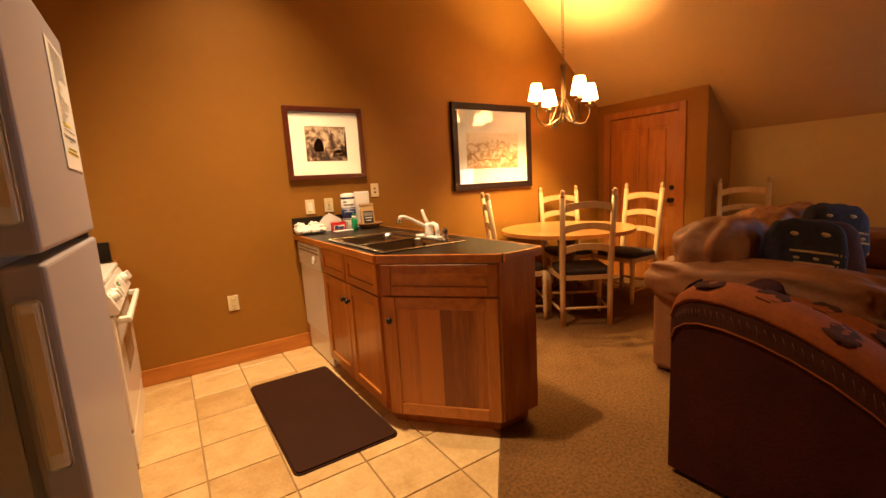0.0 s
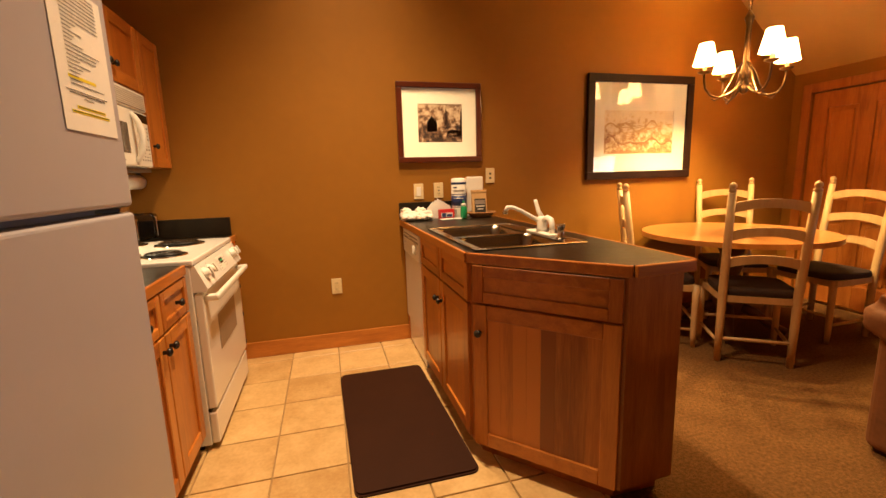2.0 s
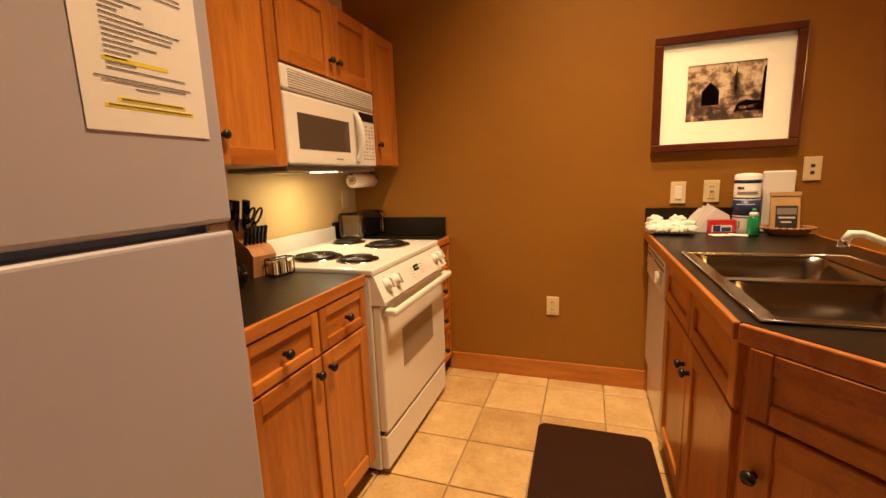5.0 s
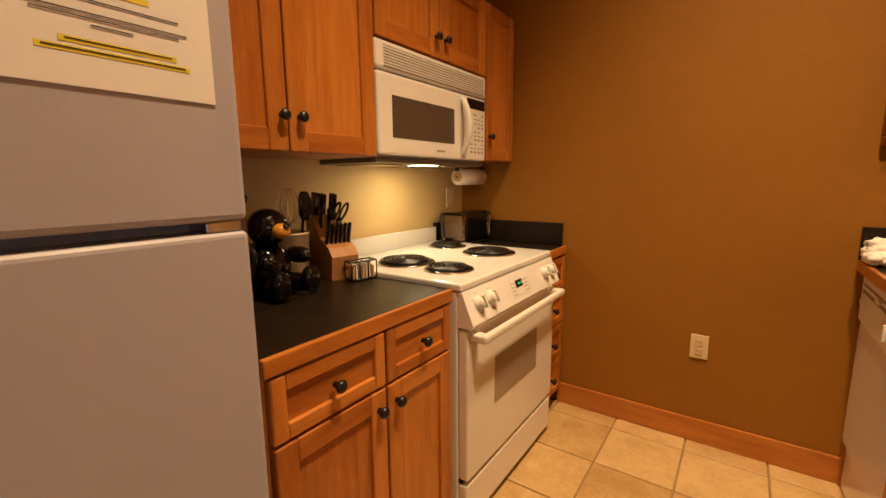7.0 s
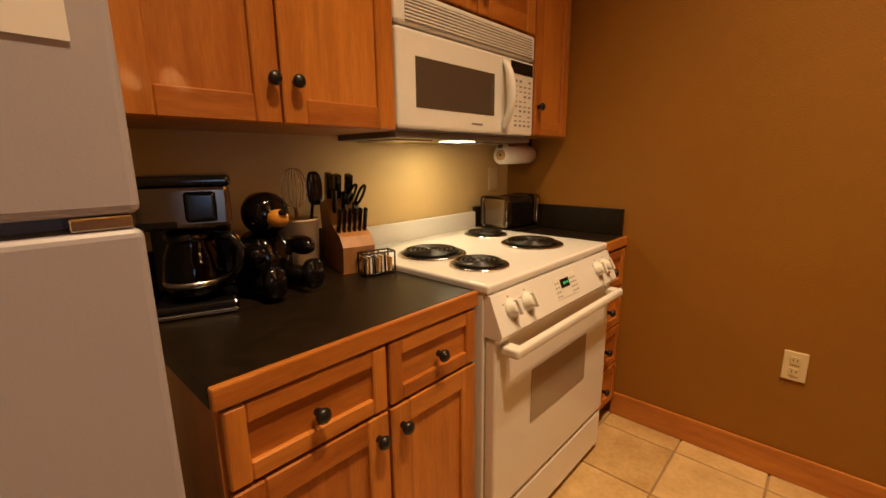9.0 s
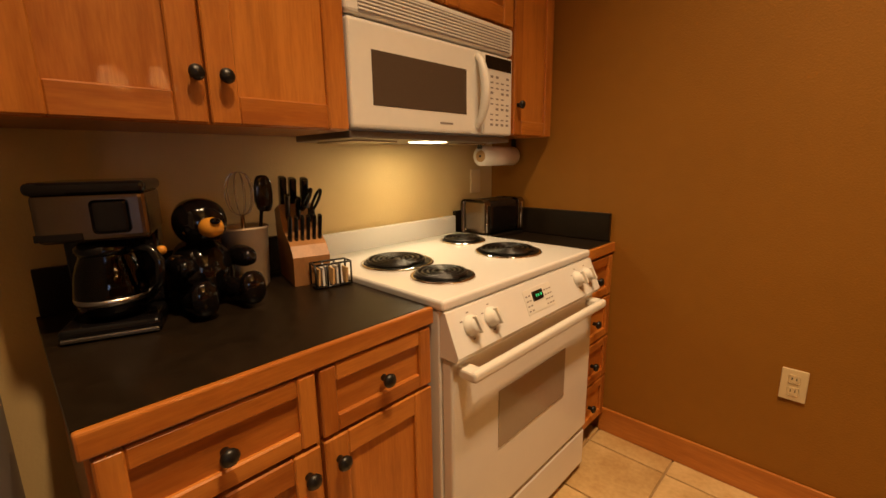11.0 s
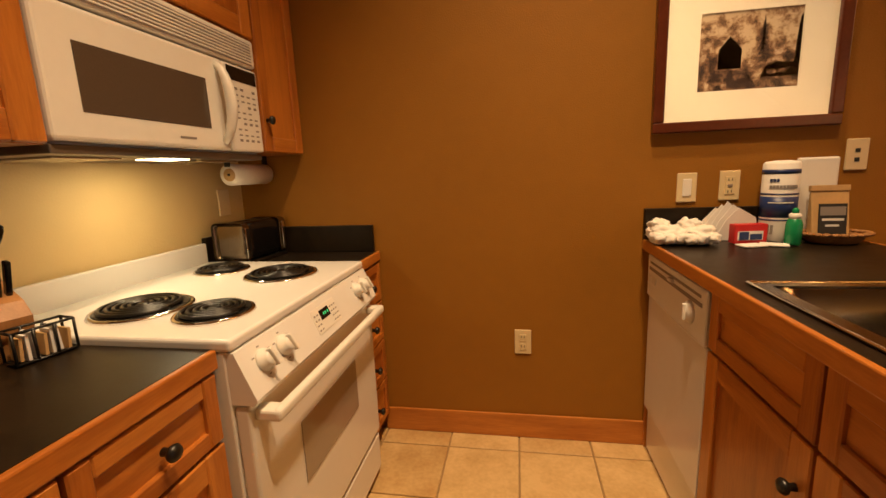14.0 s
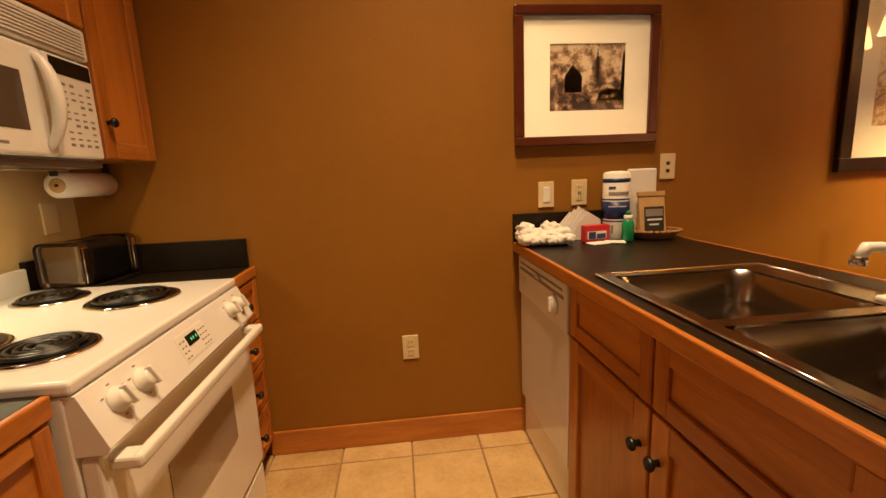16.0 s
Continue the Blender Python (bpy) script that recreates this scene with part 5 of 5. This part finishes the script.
for k in range(5):
    q = math.pi * k / 5
    c = Vector((-0.51, 2.225, Z))
    pts = []
    for i in range(15):
        a = math.pi * i / 14
        r, z = 0.036 * math.sin(a) ** 0.8 * (1 if i < 8 else 1), 0.20 + 0.115 * (1 - math.cos(a)) / 2
        pts.append(tuple(c + Vector((r * math.cos(q), r * math.sin(q), z))))
    tube(bm, pts, 0.0011, 5)
    tube(bm, [tuple(c + Vector((-(Vector(p) - c).x, -(Vector(p) - c).y, (Vector(p) - c).z))) for p in pts], 0.0011, 5)
tube(bm, [(-0.51, 2.225, Z + 0.04), (-0.51, 2.225, Z + 0.20)], 0.006, 8)
part("whisk", bm, "chrome", cr, "wire whisk")

# knife block
kb = thing("knife_block", (-0.47, 2.37, Z), "beech knife block full of black-handled knives", "knife block")
K = pose(-0.465, 2.372, Z, 0, 0, -14) @ Matrix.Diagonal((1.0, 1.0, 0.97, 1))
bm = bmesh.new()
pts = [(-0.10, 0), (0.075, 0), (0.085, 0.085), (0.06, 0.115), (-0.01, 0.15), (-0.05, 0.225), (-0.115, 0.205)]
a = [bm.verts.new(K @ Vector((x, -0.05, z))) for x, z in pts]
b = [bm.verts.new(K @ Vector((x, 0.05, z))) for x, z in pts]
bm.faces.new(a), bm.faces.new(b[::-1])
for i in range(len(pts)):
    j = (i + 1) % len(pts)
    bm.faces.new((a[i], b[i], b[j], a[j]))
bmesh.ops.recalc_face_normals(bm, faces=bm.faces)
part("block", bm, "block_wood", kb)
for x, y, z, ln, r in ((-0.085, -0.03, 0.205, 0.105, 0.016), (-0.085, -0.002, 0.205, 0.10, 0.016), (-0.06, 0.026, 0.20, 0.105, 0.016), (-0.035, -0.03, 0.18, 0.08, 0.010), (-0.035, 0.0, 0.18, 0.07, 0.010)):
    bm = bmesh.new()
    quad_box(bm, -r, r, -r * 0.62, r * 0.62, -0.01, ln, 0.005, K @ pose(x, y, z, 0, 12, 0), 2)
    h = part("knife", bm, "black", kb, "black knife handle")
    for q in (0.25, 0.5, 0.75):
        bm = bmesh.new()
        lathe(bm, [(0.0022, -r * 0.7), (0.0022, r * 0.7)], K @ pose(x, y, z, 0, 12, 0) @ pose(0, 0, ln * q, 90, 0, 0), 8)
        part("rivet", bm, "chrome", h)
for k in range(6):
    bm = bmesh.new()
    quad_box(bm, -0.008, 0.008, -0.005, 0.005, -0.01, 0.085, 0.003, K @ pose(0.03, -0.043 + 0.0165 * k, 0.118, 0, 16, 0), 2)
    part("steak_knife", bm, "black", kb, "black steak knife handle")
bm = bmesh.new()
mm = K @ pose(-0.03, 0.035, 0.155, 0, 14, 0)
for s in (-1, 1):
    tube(bm, [tuple(mm @ Vector((0.006 * s + 0.016 * math.cos(q) * 1, s * 0.012 + 0.013 * math.sin(q), 0.055 + 0.032 * math.sin(q * 1) + 0.03))) for q in (2 * math.pi * i / 14 for i in range(14))], 0.0045, 7, True)
quad_box(bm, -0.006, 0.006, -0.01, 0.01, -0.01, 0.06, 0.003, mm)
part("scissors", bm, "black", kb, "black-handled scissors")

# packet caddy
cd = thing("packet_caddy", (-0.345, 2.385, Z), "black wire caddy holding white sugar packets", "caddy")
C = pose(-0.345, 2.385, Z, 0, 0, -12)
bm = bmesh.new()
for x in (-0.022, 0.022):
    for z in (0.004, 0.066):
        tube(bm, [tuple(C @ Vector((x, y, z))) for y in (-0.05, 0.05)], 0.0028, 7)
    for y in (-0.05, -0.017, 0.017, 0.05):
        tube(bm, [tuple(C @ Vector((x, y, z))) for z in (0.003, 0.067)], 0.0028, 7)
for y in (-0.05, 0.05):
    for z in (0.004, 0.066):
        tube(bm, [tuple(C @ Vector((x, y, z))) for x in (-0.022, 0.022)], 0.0028, 7)
quad_box(bm, -0.022, 0.022, -0.05, 0.05, 0.001, 0.004, 0, C)
part("wire_frame", bm, "black_matt", cd)
for k in range(7):
    bm = bmesh.new()
    y = -0.040 + 0.013 * k
    quad_box(bm, -0.018, 0.018, y - 0.003, y + 0.003, 0.005, 0.05 + 0.006 * (k % 3), 0.001, C @ pose(0, 0, 0, 4 * (k % 3 - 1), 0, 0))
    part("packet", bm, "paper" if k % 3 else "kraft", cd)

# toaster, its steel end towards the range
ts = thing("toaster", (-0.52, 3.345, Z), "steel-ended black two-slot toaster on the worktop", "toaster")
T = pose(-0.51, 3.335, Z, 0, 0, -6) @ Matrix.Diagonal((1, 1, 0.9, 1))
bm = bmesh.new()
quad_box(bm, -0.074, 0.074, -0.100, 0.112, 0.014, 0.182, 0.030, T, 4)
part("shell", bm, "black", ts)
for y0, y1 in ((-0.116, -0.098), (0.110, 0.124)):
    bm = bmesh.new()
    quad_box(bm, -0.077, 0.077, y0, y1, 0.012, 0.186, 0.026, T, 4)
    cap = part("end_cap", bm, "steel_head", ts, "brushed steel end cap")
    bm = bmesh.new()
    quad_box(bm, 0.068, 0.080, y0 - 0.001, y1 + 0.004, 0.03, 0.165, 0.004, T, 3)
    part("edge_band", bm, "chrome", cap)
bm = bmesh.new()
quad_box(bm, -0.080, 0.082, -0.118, 0.128, 0.0, 0.015, 0.004, T)
part("base", bm, "dark_steel", ts)
for x in (-0.028, 0.028):
    bm = bmesh.new()
    quad_box(bm, x - 0.012, x + 0.012, -0.085, 0.095, 0.180, 0.1835, 0, T)
    part("slot", bm, "black_matt", ts)

# paper towel under the wall cabinet
pt = thing("paper_towel_holder", (-0.47, 3.36, 1.24), "white paper towel roll on an under-cabinet holder", "paper towels")
bm = bmesh.new()
lathe(bm, [(0.018, 0), (0.041, 0.001), (0.042, 0.235), (0.018, 0.236)], pose(-0.495, 3.232, 1.238, -90, 0, 0), 28)
roll = part("roll", bm, "cloth", pt)
bm = bmesh.new()
lathe(bm, [(0.024, -0.0015), (0.025, 0.003)], pose(-0.495, 3.231, 1.238, -90, 0, 0), 20)
part("cardboard_core", bm, "kraft", roll)
for y in (3.222, 3.472):
    box_part("bracket", (-0.507, -0.483, y, y + 0.008, 1.268, 1.326), "black_matt", pt, 0.003)
box_part("rod", (-0.500, -0.490, 3.224, 3.480, 1.233, 1.243), "black_matt", pt, 0.003)
box_part("mount", (-0.515, -0.475, 3.218, 3.485, 1.318, 1.326), "black_matt", pt, 0.002)
bm = bmesh.new()
quad_box(bm, LEFT + 0.001, LEFT + 0.009, 3.33, 3.40, 1.07, 1.18, 0.003)
solo("wall_outlet", bm, "almond", "almond outlet plate behind the toaster", "outlet")

# ---- on the peninsula ----
Z = TOP_P + 0.002
for k, (x, y, s) in enumerate(((1.145, 3.415, 1.0), (1.245, 3.40, 0.95))):
    bm = bmesh.new()
    puff(bm, (x, y, Z + 0.032), (0.12 * s, 0.14 * s, 0.064), None, 0.75, 0.28, 40, 22, k * 4.4)
    puff(bm, (x - 0.02, y + 0.025, Z + 0.055), (0.07, 0.08, 0.06), None, 0.8, 0.4, 30, 18, k * 2.2 + 1)
    for q in range(3):
        puff(bm, (x - 0.045 + 0.035 * q, y - 0.05, Z + 0.024), (0.05, 0.085, 0.04), None, 0.75, 0.3, 24, 14, q + k)
    solo("folded_cloth", bm, "cloth", "crumpled white dish cloth on the worktop", "cloth", "dish cloths")
nb = thing("napkin_stack", (1.36, 3.45, Z), "white paper napkins folded in a peaked fan", "napkins")
for k in range(5):
    bm = bmesh.new()
    x = 1.325 + 0.017 * k
    yy0 = 3.465 - 0.006 * k
    v = [(-0.075, 0), (0.075, 0), (0.058, 0.085), (0.0, 0.145 - 0.012 * abs(k - 2)), (-0.04, 0.075)]
    a = [bm.verts.new((x + u, yy0 - 0.04 * w - 0.003, Z + w)) for u, w in v]
    b = [bm.verts.new((x + u, yy0 - 0.04 * w, Z + w)) for u, w in v]
    bm.faces.new(a), bm.faces.new(b[::-1])
    for i in range(5):
        bm.faces.new((a[i], b[i], b[(i + 1) % 5], a[(i + 1) % 5]))
    bmesh.ops.recalc_face_normals(bm, faces=bm.faces)
    part("napkin", bm, "paper", nb)
bx = thing("detergent_box", (1.43, 3.42, Z), "small red detergent box with blue lettering bars", "box")
mB = pose(1.405, 3.385, Z, 0, 0, 6)
bm = bmesh.new()
quad_box(bm, -0.055, 0.055, -0.018, 0.018, 0, 0.068, 0.0015, mB)
cart = part("carton", bm, "red", bx)
for dims, mt in (((-0.045, 0.04, -0.0195, -0.018, 0.012, 0.044), "white_print"), ((-0.04, -0.008, -0.0205, -0.019, 0.014, 0.042), "blue"), ((-0.004, 0.036, -0.0205, -0.019, 0.014, 0.034), "blue")):
    bm = bmesh.new()
    quad_box(bm, *dims, 0, mB)
    part("printed_shape", bm, mt, cart)
gb = thing("soap_bottle", (1.51, 3.40, Z), "small green dish soap bottle with white collar", "bottle")
bm = bmesh.new()
lathe(bm, [(0.020, 0), (0.024, 0.006), (0.024, 0.07), (0.018, 0.088), (0.011, 0.094)], pose(1.520, 3.335, Z), 22)
part("bottle", bm, "green", gb)
bm = bmesh.new()
lathe(bm, [(0.017, 0.088), (0.018, 0.104), (0.012, 0.108)], pose(1.520, 3.335, Z), 18)
part("collar", bm, "white_plastic", gb)
bm = bmesh.new()
lathe(bm, [(0.010, 0.108), (0.010, 0.120), (0.004, 0.126)], pose(1.520, 3.335, Z), 14)
part("cap", bm, "green", gb)
for x, y, q in ((1.385, 3.315, 12), (1.46, 3.325, -24)):
    bm = bmesh.new()
    quad_box(bm, -0.04, 0.04, -0.026, 0.026, 0, 0.006, 0.002, pose(x, y, Z, 0, 0, q))
    solo("paper_packet", bm, "paper", "flat white paper packet on the worktop", "packet", "paper packets")
pk = thing("towel_package", (1.515, 3.46, Z), "white paper towel roll in a blue printed wrapper", "package")
PR = 0.054
at = pose(1.513, 3.423, Z)
bm = bmesh.new()
lathe(bm, [(0.02, 0.0), (PR - 0.004, 0.0), (PR, 0.006), (PR, 0.272), (PR - 0.006, 0.280), (0.022, 0.284), (0.012, 0.276)], at, 36)
pack = part("wrapper", bm, "paper", pk)
for z0, z1, mt in ((0.238, 0.254, "blue"), (0.166, 0.172, "blue"), (0.088, 0.160, "blue"), (0.076, 0.082, "blue")):
    bm = bmesh.new()
    lathe(bm, [(PR - 0.002, z0), (PR + 0.0006, z0), (PR + 0.0006, z1), (PR - 0.002, z1)], at, 36)
    part("printed_band", bm, mt, pack)
for z0, z1, q0, q1, mt in ((0.188, 0.200, -150, -60, "print"), (0.212, 0.222, -150, -120, "blue"), (0.138, 0.142, -150, -70, "white_print"), (0.03, 0.062, -150, -125, "print"), (0.03, 0.062, -85, -60, "print")):
    bm = bmesh.new()
    n = max(2, int((q1 - q0) / 10))
    for k in range(n):
        q = radians(q0 + (q1 - q0) * (k + 0.5) / n)
        quad_box(bm, -0.0042, 0.0042, -0.0008, 0.0004, z0, z1, 0, at @ pose((PR + 0.0009) * math.cos(q), (PR + 0.0009) * math.sin(q), 0, 0, 0, math.degrees(q) + 90))
    tagged(part("printed_letters", bm, mt, pack), kind="stuff")
bm = bmesh.new()
quad_box(bm, 1.585, 1.712, 3.452, 3.478, Z + 0.03, Z + 0.29, 0.008, pose(0, 0, 0), 3)
quad_box(bm, 1.585, 1.712, 3.455, 3.476, Z, Z + 0.04, 0.006)
solo("paper_bag", bm, "paper", "folded white paper bag standing against the wall", "bag")
bk = thing("wicker_basket", (1.68, 3.40, Z), "shallow round wicker basket", "basket")
bm = bmesh.new()
lathe(bm, [(0.075, 0.0), (0.085, 0.006), (0.105, 0.028), (0.11, 0.034), (0.102, 0.034), (0.08, 0.010)], pose(1.665, 3.375, Z, 0, 0, 0) @ Matrix.Diagonal((0.92, 0.66, 1, 1)), 36)
part("bowl", bm, "wicker", bk)
for k in range(26):
    q = 2 * math.pi * k / 26
    bm = bmesh.new()
    puff(bm, (1.665 + 0.099 * math.cos(q), 3.375 + 0.071 * math.sin(q), Z + 0.033), (0.026, 0.022, 0.013), None, 0.9, 0.2, 10, 6, k)
    part("rim_loop", bm, "wicker", bk)
cf = thing("coffee_bag", (1.665, 3.38, Z + 0.02), "kraft paper coffee bag with a dark photo label", "bag")
Q = pose(1.66, 3.395, Z + 0.012, -6, 0, -3)
bm = bmesh.new()
vs = quad_box(bm, -0.056, 0.056, -0.02, 0.02, 0, 0.17, 0.006, None, 2)
for v in vs:
    if v.co.z > 0.12:
        v.co.y *= 0.25
bmesh.ops.transform(bm, matrix=Q, verts=bm.verts)
bag = part("pouch", bm, "kraft", cf)
for dims, mt in (((-0.040, 0.042, -0.023, -0.0205, 0.012, 0.118), "ink"), ((-0.036, 0.038, -0.0238, -0.022, 0.078, 0.108), "print"), ((-0.03, 0.034, -0.0238, -0.022, 0.06, 0.068), "white_print"), ((-0.02, 0.02, -0.0238, -0.022, 0.04, 0.047), "white_print")):
    bm = bmesh.new()
    quad_box(bm, *dims, 0, Q)
    part("label", bm, mt, bag)
bm = bmesh.new()
quad_box(bm, -0.058, 0.058, -0.009, 0.009, 0.162, 0.182, 0.002, Q)
part("folded_top", bm, "kraft", bag)

# ---- floor, with its tiles ----
TX, TY, P = -0.013, 3.389, 0.305
CUT = (1.53, 1.668)


floor = thing("floor", (1.0, 1.0, 0), "beige ceramic tile floor beside tan carpet", "floor", kind="structure")
box_part("slab", (LEFT - 0.1, KNEE + 0.1, FRONT - 0.1, BACK + 0.1, -0.1, FLOOR - 0.004), "grout", floor, 0)


def clip(poly, a, b, c):
    out = []
    for (x0, y0), (x1, y1) in zip(poly, poly[1:] + poly[:1]):
        d0, d1 = a * x0 + b * y0 - c, a * x1 + b * y1 - c
        if d0 <= 0:
            out.append((x0, y0))
        if (d0 < 0 < d1) or (d1 < 0 < d0):
            k = d0 / (d0 - d1)
            out.append((x0 + k * (x1 - x0), y0 + k * (y1 - y0)))
    return out


n1 = (0.742, -0.67, 0.742 * CUT[0] - 0.67 * CUT[1])
outline = [(CUT[0], BACK), (CUT[0], CUT[1]), (CUT[0] - 0.67 * 5.5, CUT[1] - 0.742 * 5.5), (KNEE, CUT[1] - 0.742 * 5.5), (KNEE, BACK)]
outline = clip(outline, 0, -1, -FRONT)
bm = bmesh.new()
prism(bm, outline, FLOOR - 0.0035, FLOOR + 0.007)
tagged(solo("carpet", bm, "carpet", "tan cut-pile carpet", "carpet", kind="structure"))

whole = None
g = 0.0035
for i in range(-2, 6):
    for j in range(0, 20):
        x0, y1 = TX + i * P, TY - (j - 1) * P
        x1, y0 = x0 + P, y1 - P
        poly = [(x0 + g, y0 + g), (x1 - g, y0 + g), (x1 - g, y1 - g), (x0 + g, y1 - g)]
        cut = clip(poly, 1, 0, CUT[0] - 0.003)
        cut = clip(cut, 0, 1, BACK - 0.004) if cut else cut
        cut = clip(cut, 0, -1, -FRONT) if cut else cut
        cut = clip(cut, -1, 0, -LEFT - 0.002) if cut else cut
        cut = clip(cut, n1[0], n1[1], n1[2] - 0.003) if cut else cut
        if len(cut) < 3:
            continue
        full = len(cut) == 4 and all(abs(a - c) + abs(b - d) < 1e-6 for (a, b), (c, d) in zip(cut, poly))
        if full and whole:
            ob = new("tile", whole)
        else:
            bm = bmesh.new()
            ox, oy = (x0, y0)
            vs = prism(bm, [(a - ox, b - oy) for a, b in cut], -0.004, 0.004)
            es = [e for e in bm.edges if all(v.co.z > 0.003 for v in e.verts)]
            bmesh.ops.bevel(bm, geom=es, offset=0.002, segments=1, affect="EDGES")
            ob = mesh_object("tile", bm, "tile")
            if full:
                whole = ob.data
        ob.parent = floor
        ob.matrix_parent_inverse = Matrix.Translation(floor.location).inverted()
        ob.location = (x0, y0, FLOOR)
